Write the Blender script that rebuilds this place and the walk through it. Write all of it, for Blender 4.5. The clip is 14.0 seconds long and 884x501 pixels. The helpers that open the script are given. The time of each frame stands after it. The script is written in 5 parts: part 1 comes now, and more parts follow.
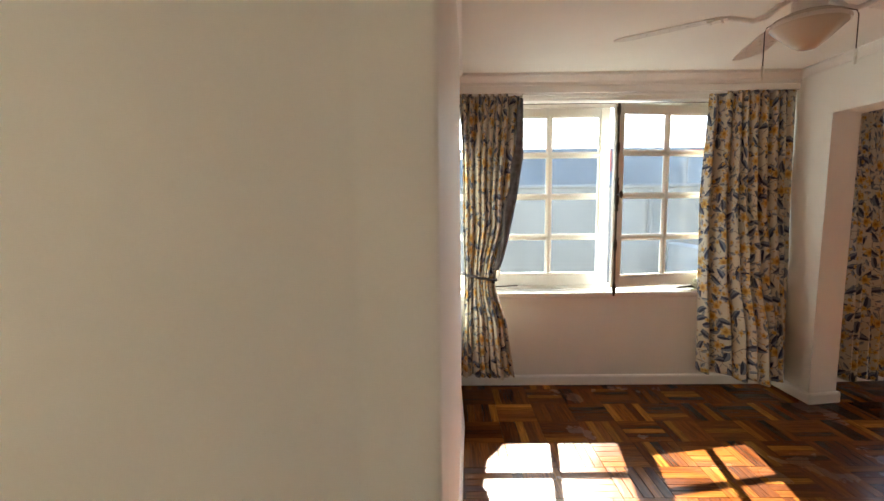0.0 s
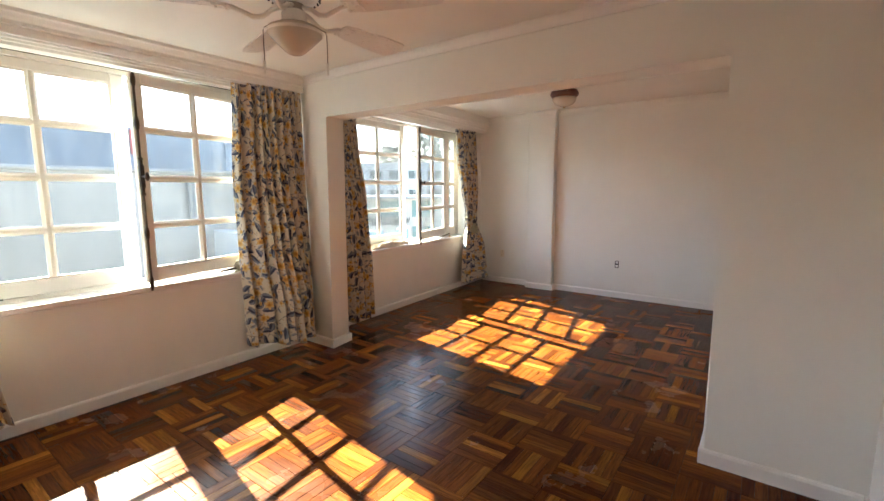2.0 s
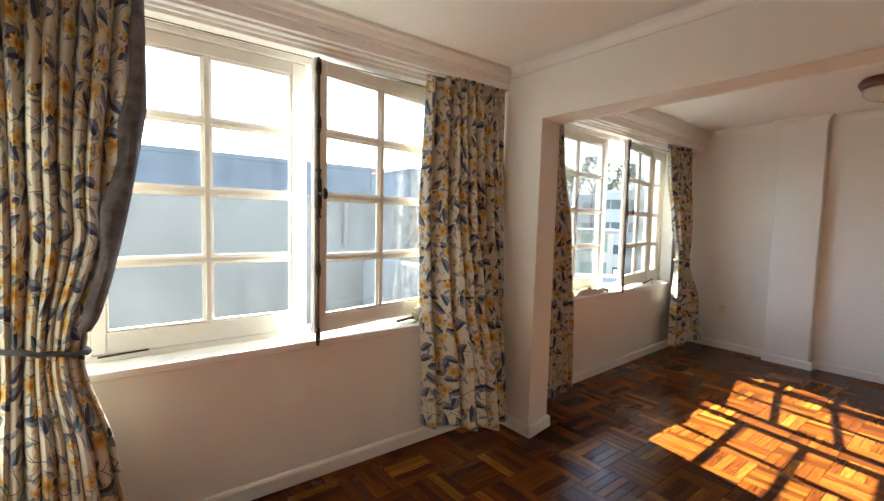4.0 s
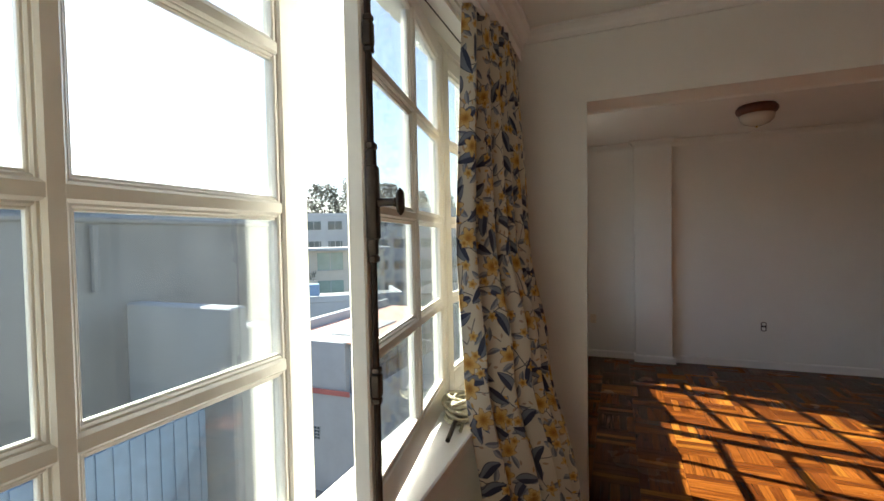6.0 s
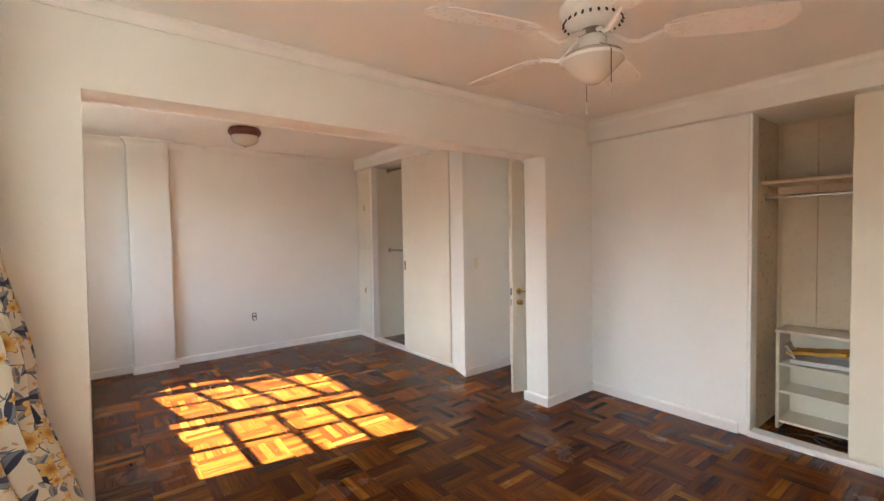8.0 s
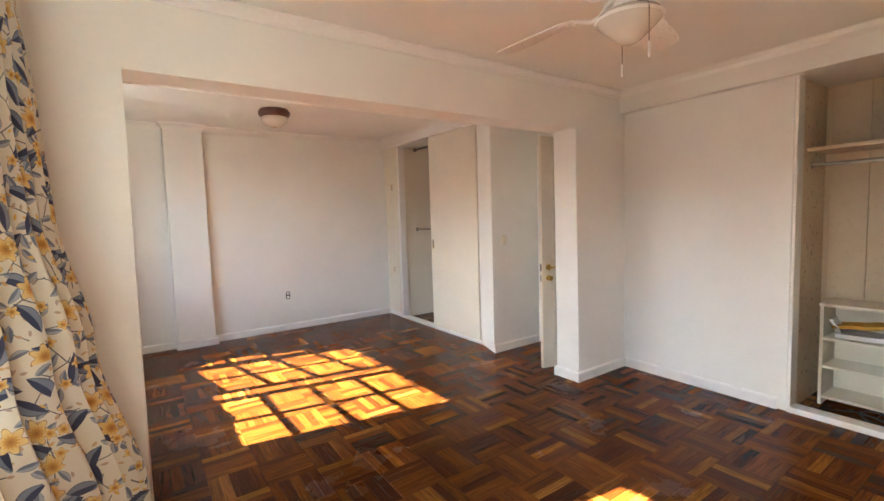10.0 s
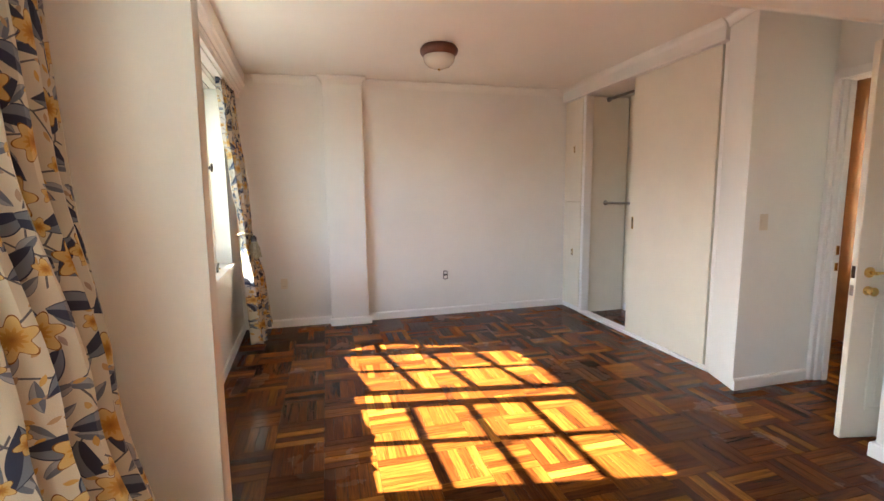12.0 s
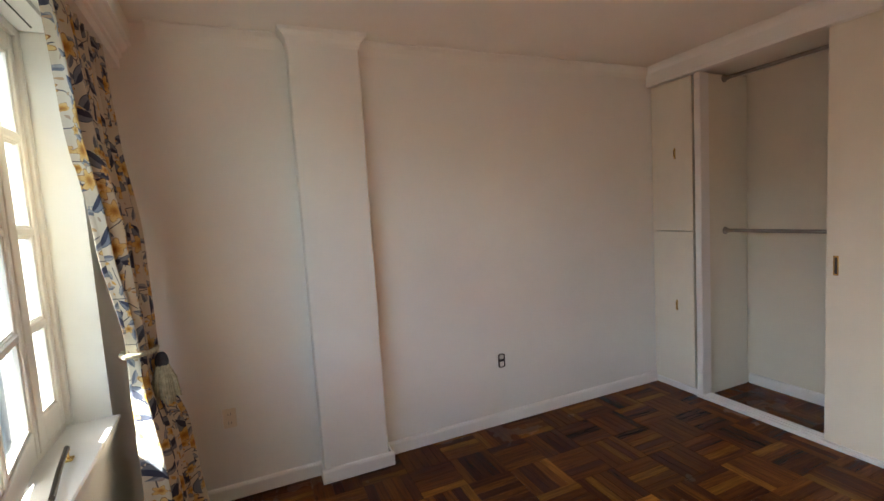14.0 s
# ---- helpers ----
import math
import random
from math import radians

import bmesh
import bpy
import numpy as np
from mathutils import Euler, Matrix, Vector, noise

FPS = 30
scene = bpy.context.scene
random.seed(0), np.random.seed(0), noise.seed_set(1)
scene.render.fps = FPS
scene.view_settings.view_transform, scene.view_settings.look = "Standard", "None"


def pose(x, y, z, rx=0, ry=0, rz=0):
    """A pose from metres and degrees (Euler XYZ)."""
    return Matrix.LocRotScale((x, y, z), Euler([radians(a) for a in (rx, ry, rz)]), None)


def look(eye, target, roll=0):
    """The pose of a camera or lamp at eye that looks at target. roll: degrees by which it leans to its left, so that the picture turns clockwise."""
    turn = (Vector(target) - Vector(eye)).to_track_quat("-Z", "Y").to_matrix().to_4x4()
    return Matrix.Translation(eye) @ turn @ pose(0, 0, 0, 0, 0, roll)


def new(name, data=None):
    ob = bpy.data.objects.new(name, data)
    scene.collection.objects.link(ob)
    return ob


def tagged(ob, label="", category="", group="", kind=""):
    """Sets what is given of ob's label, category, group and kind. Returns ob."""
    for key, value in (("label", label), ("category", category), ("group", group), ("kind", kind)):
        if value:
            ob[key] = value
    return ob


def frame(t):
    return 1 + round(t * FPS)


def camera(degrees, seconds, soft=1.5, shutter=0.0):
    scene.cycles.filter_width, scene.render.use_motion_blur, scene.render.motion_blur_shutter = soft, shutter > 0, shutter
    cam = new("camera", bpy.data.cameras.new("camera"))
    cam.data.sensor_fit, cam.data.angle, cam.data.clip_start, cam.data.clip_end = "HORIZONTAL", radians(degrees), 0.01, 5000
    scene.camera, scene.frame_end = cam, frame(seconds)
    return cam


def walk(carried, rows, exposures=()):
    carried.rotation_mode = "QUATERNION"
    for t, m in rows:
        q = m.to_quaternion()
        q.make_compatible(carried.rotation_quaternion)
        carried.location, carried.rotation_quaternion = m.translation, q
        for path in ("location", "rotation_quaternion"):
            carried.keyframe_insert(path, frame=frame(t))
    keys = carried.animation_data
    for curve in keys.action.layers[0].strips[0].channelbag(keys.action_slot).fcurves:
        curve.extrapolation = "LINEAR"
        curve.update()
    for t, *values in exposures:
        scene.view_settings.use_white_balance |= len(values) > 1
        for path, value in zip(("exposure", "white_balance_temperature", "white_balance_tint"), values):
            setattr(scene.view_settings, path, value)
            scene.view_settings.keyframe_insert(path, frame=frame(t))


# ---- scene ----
cam = camera(90.0, 14.0)
PATH = [
    (0, (0.678, 0.965, 1.597), (0.658, 2.954, 1.39), -0.6),
    (0.5, (0.712, 0.937, 1.605), (1.367, 2.812, 1.367), -0.3),
    (1, (0.718, 0.932, 1.6), (1.83, 2.574, 1.345), 0.1),
    (1.5, (0.729, 0.922, 1.57), (2.183, 2.271, 1.312), 0.0),
    (2, (0.744, 0.95, 1.561), (2.342, 2.122, 1.289), -0.2),
    (2.5, (0.813, 1.189, 1.56), (2.316, 2.477, 1.269), 0.0),
    (3, (0.945, 1.515, 1.606), (2.334, 2.924, 1.312), 2.5),
    (3.5, (1.09, 2.016, 1.534), (2.411, 3.503, 1.328), 2.1),
    (3.7, (1.118, 2.116, 1.534), (2.337, 3.695, 1.388), 1.4),
    (5.8, (1.178, 4.120, 1.587), (2.911, 5.115, 1.503), -0.1),
    (6, (1.221, 4.194, 1.578), (3.079, 4.933, 1.526), -1.2),
    (6.5, (1.268, 4.318, 1.605), (3.267, 4.327, 1.559), -1.2),
    (7, (1.157, 4.312, 1.612), (3.068, 3.723, 1.555), -0.9),
    (7.5, (1.049, 4.278, 1.543), (2.737, 3.206, 1.504), -1.0),
    (7.7, (1.012, 4.290, 1.575), (2.591, 3.065, 1.515), -0.7),
    (9.8, (0.994, 4.312, 1.507), (2.587, 3.112, 1.357), -1.9),
    (10, (1.013, 4.323, 1.522), (2.656, 3.192, 1.369), -1.8),
    (10.5, (1.05, 4.324, 1.51), (2.801, 3.37, 1.356), -1.6),
    (11, (1.249, 4.283, 1.555), (3.12, 3.601, 1.369), -1.8),
    (11.5, (1.506, 4.051, 1.495), (3.418, 3.509, 1.276), 0.3),
    (12, (2.167, 4.008, 1.467), (4.088, 3.51, 1.214), -0.7),
    (12.5, (2.883, 4.026, 1.418), (4.858, 3.799, 1.2), -1.0),
    (13, (3.539, 4.094, 1.478), (5.524, 3.987, 1.258), -1.1),
    (13.3, (3.885, 4.137, 1.487), (5.877, 4.062, 1.322), -1.2),
    (13.5, (4.08, 4.142, 1.539), (6.071, 4.044, 1.383), -0.9),
    (14, (4.461, 4.272, 1.631), (6.296, 3.496, 1.459), -3.6),
]
EXPOSURES = [(0.0, 3.72, 6450, 6), (0.5, 3.77, 6450, 6), (1.5, 4.1, 6450, 6), (2.5, 4.05, 6450, 6), (3.7, 3.9, 6450, 6), (5.8, 2.45, 6450, 6), (6.5, 2.77, 6450, 6), (7.0, 3.6, 6450, 6), (7.5, 4.37, 6450, 6), (10.0, 4.5, 6450, 6), (10.5, 4.1, 6450, 6), (11.0, 3.85, 6450, 6), (11.5, 3.85, 6450, 6), (12.0, 4.45, 6450, 6), (12.5, 4.7, 6450, 6), (13.0, 4.4, 6450, 6), (13.5, 3.8, 6450, 6), (14.0, 3.7, 6450, 6)]
walk(cam, [(t, look(eye, target, roll)) for t, eye, target, roll in PATH], EXPOSURES)

# ---- world and sun ----
SUN_DIR = Vector((-0.18, -1.0, -0.87)).normalized()
world = bpy.data.worlds.new("sky")
scene.world = world
world.use_nodes = True
wt = world.node_tree
sky = wt.nodes.new("ShaderNodeTexSky")
sky.sky_type = "NISHITA"
sky.sun_disc = False
sky.sun_elevation = math.asin(-SUN_DIR.z)
sky.sun_rotation = math.atan2(-SUN_DIR.x, -SUN_DIR.y)
sky.dust_density = 1.6
wt.links.new(sky.outputs[0], wt.nodes["Background"].inputs[0])
wt.nodes["Background"].inputs[1].default_value = 0.09
sun = new("sun", bpy.data.lights.new("sun", "SUN"))
sun.data.energy, sun.data.angle, sun.data.color = 5.0, radians(0.53), (1.0, 0.955, 0.81)
sun.matrix_world = look((0, 0, 0), SUN_DIR)
sun.location = (0, 0, 30)


# ---- materials ----
def nodes_of(name):
    m = bpy.data.materials.new(name)
    m.use_nodes = True
    t = m.node_tree
    return m, t, t.nodes["Principled BSDF"]


def add(t, kind, **kw):
    n = t.nodes.new(kind)
    for k, v in kw.items():
        n.inputs[k].default_value = v
    return n


def surface(name, colour, rough=0.5, metal=0.0, vary=0.08, scale=6.0, fine=60.0, bump=0.1, spec=0.5, coat=0.0, wave=0.0):
    """Paint, metal or plaster with stains at a large scale and grain at a small one."""
    m, t, b = nodes_of(name)
    co = t.nodes.new("ShaderNodeTexCoord")
    big = add(t, "ShaderNodeTexNoise", Scale=scale, Detail=5.0, Roughness=0.6)
    small = add(t, "ShaderNodeTexNoise", Scale=fine, Detail=3.0)
    for n in (big, small):
        t.links.new(co.outputs["Object"], n.inputs["Vector"])
    ramp = t.nodes.new("ShaderNodeValToRGB")
    c = Vector(colour)
    ramp.color_ramp.elements[0].position, ramp.color_ramp.elements[1].position = 0.3, 0.7
    ramp.color_ramp.elements[0].color = (*(c * (1 - vary)), 1)
    ramp.color_ramp.elements[1].color = (*[min(v, 1) for v in c * (1 + vary * 0.5)], 1)
    t.links.new(big.outputs[0], ramp.inputs[0])
    t.links.new(ramp.outputs[0], b.inputs["Base Color"])
    rr = add(t, "ShaderNodeMapRange")
    rr.inputs[3].default_value, rr.inputs[4].default_value = max(rough - 0.1, 0.03), min(rough + 0.1, 1)
    t.links.new(small.outputs[0], rr.inputs[0])
    t.links.new(rr.outputs[0], b.inputs["Roughness"])
    b.inputs["Metallic"].default_value = metal
    b.inputs["Specular IOR Level"].default_value = spec
    b.inputs["Coat Weight"].default_value = coat
    bp = add(t, "ShaderNodeBump", Strength=bump, Distance=0.004)
    t.links.new(small.outputs[0], bp.inputs["Height"])
    t.links.new(bp.outputs[0], b.inputs["Normal"])
    if wave:
        slow = add(t, "ShaderNodeTexNoise", Scale=2.2, Detail=2.0)
        t.links.new(co.outputs["Object"], slow.inputs["Vector"])
        b2 = add(t, "ShaderNodeBump", Strength=wave, Distance=0.05)
        t.links.new(slow.outputs[0], b2.inputs["Height"])
        t.links.new(b2.outputs[0], bp.inputs["Normal"])
    return m


WALL = surface("wall_paint", (0.845, 0.85, 0.815), 0.6, vary=0.035, scale=1.5, fine=45, bump=0.12, wave=0.22)
CEIL = surface("ceiling_paint", (0.845, 0.845, 0.805), 0.7, vary=0.035, scale=1.2, fine=60, bump=0.08, wave=0.15)
TRIM = surface("gloss_trim_paint", (0.86, 0.85, 0.83), 0.35, vary=0.03, scale=4, fine=30, bump=0.05)
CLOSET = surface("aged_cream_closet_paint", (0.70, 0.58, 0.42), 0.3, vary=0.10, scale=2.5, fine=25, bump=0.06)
CREAM = surface("cream_enamel", (0.80, 0.76, 0.65), 0.35, vary=0.04, scale=3, fine=25, bump=0.05)
FRAME = surface("window_frame_paint", (0.78, 0.76, 0.70), 0.35, vary=0.06, scale=8, fine=40, bump=0.1)
BRONZE = surface("dark_bronze", (0.06, 0.045, 0.035), 0.4, metal=0.8, vary=0.3, scale=30, fine=120)
BRASS = surface("polished_brass", (0.75, 0.52, 0.18), 0.2, metal=1.0, vary=0.1, scale=30)
STEEL = surface("dull_steel", (0.35, 0.33, 0.31), 0.35, metal=0.9, vary=0.15, scale=30)
PLASTIC = surface("ivory_plastic", (0.78, 0.72, 0.60), 0.35, vary=0.03)
WPLASTIC = surface("white_plastic", (0.82, 0.82, 0.80), 0.35, vary=0.03)
BLACK = surface("black_rubber", (0.02, 0.02, 0.02), 0.5, vary=0.2)
FANW = surface("white_fan_enamel", (0.80, 0.78, 0.74), 0.3, vary=0.03, coat=0.3)
MAHOG = surface("mahogany_rim", (0.12, 0.03, 0.015), 0.35, vary=0.3, scale=20, coat=0.4)
HALLWOOD = surface("orange_varnished_wood", (0.26, 0.10, 0.028), 0.35, vary=0.25, scale=6, coat=0.4)
SUBFLOOR = surface("dark_joint_filler", (0.03, 0.016, 0.01), 0.7, vary=0.3)
ROPE = surface("dusty_green_rope", (0.40, 0.38, 0.28), 0.9, vary=0.4, scale=60, fine=200, bump=0.5)
LINEN = surface("cream_linen", (0.62, 0.57, 0.47), 0.9, vary=0.12, scale=20, fine=300, bump=0.3)


def frosted(name):
    m, t, b = nodes_of(name)
    b.inputs["Base Color"].default_value = (0.62, 0.58, 0.51, 1)
    b.inputs["Roughness"].default_value = 0.25
    b.inputs["Subsurface Weight"].default_value = 0.3
    b.inputs["Subsurface Radius"].default_value = (0.02, 0.02, 0.02)
    co = t.nodes.new("ShaderNodeTexCoord")
    w = add(t, "ShaderNodeTexNoise", Scale=25.0, Detail=2.0)
    t.links.new(co.outputs["Object"], w.inputs["Vector"])
    bp = add(t, "ShaderNodeBump", Strength=0.15, Distance=0.004)
    t.links.new(w.outputs[0], bp.inputs["Height"])
    t.links.new(bp.outputs[0], b.inputs["Normal"])
    return m


OPAL = frosted("opal_glass")


def pane_glass(name):
    """Thin clear glass with a dusty film."""
    m, t, b = nodes_of(name)
    t.nodes.remove(b)
    out = t.nodes["Material Output"]
    clear = add(t, "ShaderNodeBsdfTransparent")
    clear.inputs[0].default_value = (0.84, 0.87, 0.88, 1)
    gloss = add(t, "ShaderNodeBsdfGlossy", Roughness=0.03)
    fr = add(t, "ShaderNodeFresnel", IOR=1.45)
    mix = t.nodes.new("ShaderNodeMixShader")
    half = t.nodes.new("ShaderNodeMath")
    half.operation = "MULTIPLY"
    half.inputs[1].default_value = 0.45
    t.links.new(fr.outputs[0], half.inputs[0])
    t.links.new(half.outputs[0], mix.inputs[0])
    t.links.new(clear.outputs[0], mix.inputs[1])
    t.links.new(gloss.outputs[0], mix.inputs[2])
    dust = add(t, "ShaderNodeBsdfTranslucent")
    dust.inputs[0].default_value = (0.8, 0.82, 0.85, 1)
    co = t.nodes.new("ShaderNodeTexCoord")
    mp = t.nodes.new("ShaderNodeMapping")
    mp.inputs["Scale"].default_value = (9, 9, 1.2)
    no = add(t, "ShaderNodeTexNoise", Scale=2.0, Detail=6.0, Roughness=0.65)
    t.links.new(co.outputs["Object"], mp.inputs[0])
    t.links.new(mp.outputs[0], no.inputs["Vector"])
    rr = add(t, "ShaderNodeMapRange")
    rr.inputs[1].default_value, rr.inputs[2].default_value = 0.35, 0.75
    rr.inputs[3].default_value, rr.inputs[4].default_value = 0.002, 0.009
    t.links.new(no.outputs[0], rr.inputs[0])
    mix2 = t.nodes.new("ShaderNodeMixShader")
    t.links.new(rr.outputs[0], mix2.inputs[0])
    t.links.new(mix.outputs[0], mix2.inputs[1])
    t.links.new(dust.outputs[0], mix2.inputs[2])
    t.links.new(mix2.outputs[0], out.inputs[0])
    return m


GLASS = pane_glass("dusty_window_glass")


def parquet(name, single):
    """Varnished tropical hardwood slats; the hue differs from slat to slat."""
    m, t, b = nodes_of(name)
    if single:
        rnd = t.nodes.new("ShaderNodeObjectInfo").outputs["Random"]
    else:
        rnd = t.nodes.new("ShaderNodeNewGeometry").outputs["Random Per Island"]
    uv = t.nodes.new("ShaderNodeUVMap")
    off = t.nodes.new("ShaderNodeVectorMath")
    off.operation = "ADD"
    sc = t.nodes.new("ShaderNodeVectorMath")
    sc.operation = "SCALE"
    sc.inputs[0].default_value = (37.0, 53.0, 11.0)
    t.links.new(rnd, sc.inputs["Scale"])
    t.links.new(uv.outputs[0], off.inputs[0])
    t.links.new(sc.outputs[0], off.inputs[1])
    mp = t.nodes.new("ShaderNodeMapping")
    mp.inputs["Scale"].default_value = (5, 75, 1)
    t.links.new(off.outputs[0], mp.inputs[0])
    grain = add(t, "ShaderNodeTexNoise", Scale=1.0, Detail=6.0, Roughness=0.65, Distortion=0.6)
    t.links.new(mp.outputs[0], grain.inputs["Vector"])
    hue = t.nodes.new("ShaderNodeValToRGB")
    hue.color_ramp.interpolation = "LINEAR"
    es = hue.color_ramp.elements
    es[0].position, es[0].color = 0.0, (0.052, 0.015, 0.004, 1)
    es[1].position, es[1].color = 1.0, (0.28, 0.11, 0.02, 1)
    for p, c in ((0.25, (0.080, 0.023, 0.005, 1)), (0.60, (0.125, 0.038, 0.007, 1)), (0.86, (0.165, 0.055, 0.010, 1)), (0.93, (0.215, 0.086, 0.014, 1))):
        e = es.new(p)
        e.color = c
    t.links.new(rnd, hue.inputs[0])
    gr = t.nodes.new("ShaderNodeValToRGB")
    gr.color_ramp.elements[0].position, gr.color_ramp.elements[0].color = 0.32, (0.42, 0.36, 0.33, 1)
    gr.color_ramp.elements[1].position, gr.color_ramp.elements[1].color = 0.68, (1.35, 1.3, 1.2, 1)
    t.links.new(grain.outputs[0], gr.inputs[0])
    mul = t.nodes.new("ShaderNodeMix")
    mul.data_type, mul.blend_type = "RGBA", "MULTIPLY"
    mul.inputs[0].default_value = 1.0
    t.links.new(hue.outputs[0], mul.inputs[6])
    t.links.new(gr.outputs[0], mul.inputs[7])
    co = t.nodes.new("ShaderNodeNewGeometry")
    # each basket-weave block was cut from one board: a tone of its own
    cell = t.nodes.new("ShaderNodeVectorMath")
    cell.operation = "MULTIPLY_ADD"
    cell.inputs[1].default_value = (1 / 0.285, 1 / 0.285, 0)
    cell.inputs[2].default_value = (28 - 6.757 / 0.285, 18 - 4.08 / 0.285, 0.5)
    t.links.new(co.outputs["Position"], cell.inputs[0])
    whole = t.nodes.new("ShaderNodeVectorMath")
    whole.operation = "FLOOR"
    t.links.new(cell.outputs[0], whole.inputs[0])
    tone = t.nodes.new("ShaderNodeTexWhiteNoise")
    tone.noise_dimensions = "2D"
    t.links.new(whole.outputs[0], tone.inputs["Vector"])
    tr = add(t, "ShaderNodeMapRange")
    tr.inputs[3].default_value, tr.inputs[4].default_value = 0.76, 1.16
    t.links.new(tone.outputs["Value"], tr.inputs[0])
    block = t.nodes.new("ShaderNodeVectorMath")
    block.operation = "SCALE"
    t.links.new(mul.outputs[2], block.inputs[0])
    t.links.new(tr.outputs[0], block.inputs["Scale"])
    t.links.new(block.outputs[0], b.inputs["Base Color"])
    wear = add(t, "ShaderNodeTexNoise", Scale=1.6, Detail=6.0, Roughness=0.6)
    t.links.new(co.outputs["Position"], wear.inputs["Vector"])
    rr = add(t, "ShaderNodeMapRange")
    rr.inputs[1].default_value, rr.inputs[2].default_value = 0.35, 0.7
    rr.inputs[3].default_value, rr.inputs[4].default_value = 0.13, 0.32
    t.links.new(wear.outputs[0], rr.inputs[0])
    t.links.new(rr.outputs[0], b.inputs["Roughness"])
    b.inputs["Specular IOR Level"].default_value = 0.12
    bp = add(t, "ShaderNodeBump", Strength=0.25, Distance=0.002)
    t.links.new(grain.outputs[0], bp.inputs["Height"])
    t.links.new(bp.outputs[0], b.inputs["Normal"])
    return m


SLAT = parquet("hardwood_slat", True)
SLATS = parquet("hardwood_slats_joined", False)


def shape_mask(t, uv, scale, seed, length, width, angle_range=6.28, petals=0, keep=0.5):
    """A mask of scattered leaves (petals 0) or flowers over the cloth, and each one's random value."""
    mp = t.nodes.new("ShaderNodeMapping")
    mp.inputs["Location"].default_value = (seed * 3.7, seed * 1.9, 0)
    t.links.new(uv, mp.inputs[0])
    vo = add(t, "ShaderNodeTexVoronoi", Scale=scale, Randomness=0.85)
    vo.voronoi_dimensions = "2D"
    t.links.new(mp.outputs[0], vo.inputs["Vector"])
    sep = t.nodes.new("ShaderNodeSeparateColor")
    t.links.new(vo.outputs["Color"], sep.inputs[0])
    sub = t.nodes.new("ShaderNodeVectorMath")
    sub.operation = "SUBTRACT"
    t.links.new(mp.outputs[0], sub.inputs[0])
    t.links.new(vo.outputs["Position"], sub.inputs[1])
    ang = add(t, "ShaderNodeMath")
    ang.operation = "MULTIPLY"
    ang.inputs[1].default_value = angle_range
    t.links.new(sep.outputs[0], ang.inputs[0])
    rot = t.nodes.new("ShaderNodeVectorRotate")
    rot.rotation_type = "Z_AXIS"
    t.links.new(sub.outputs[0], rot.inputs["Vector"])
    t.links.new(ang.outputs[0], rot.inputs["Angle"])
    xyz = t.nodes.new("ShaderNodeSeparateXYZ")
    t.links.new(rot.outputs[0], xyz.inputs[0])

    def op(kind, a, b=None):
        n = t.nodes.new("ShaderNodeMath")
        n.operation = kind
        for i, v in enumerate((a, b)):
            if v is None:
                continue
            if isinstance(v, (int, float)):
                n.inputs[i].default_value = v
            else:
                t.links.new(v, n.inputs[i])
        return n.outputs[0]

    x, y = xyz.outputs[0], xyz.outputs[1]
    if petals:
        r = op("SQRT", op("ADD", op("MULTIPLY", x, x), op("MULTIPLY", y, y)))
        a = op("ARCTAN2", y, x)
        lim = op("ADD", length * 0.80, op("MULTIPLY", op("SINE", op("MULTIPLY", a, float(petals))), length * 0.20))
        inside = op("LESS_THAN", r, lim)
        rib = op("DIVIDE", r, length)
    else:
        bend = op("ADD", y, op("MULTIPLY", op("MULTIPLY", x, x), 4.0))
        u = op("DIVIDE", x, length)
        lim = op("MULTIPLY", op("SUBTRACT", 1.0, op("MULTIPLY", u, u)), width)
        inside = op("LESS_THAN", op("ABSOLUTE", bend), lim)
        rib = op("GREATER_THAN", bend, 0.0)
    kept = op("LESS_THAN", sep.outputs[1], keep)
    return op("MULTIPLY", inside, kept), sep.outputs[2], rib


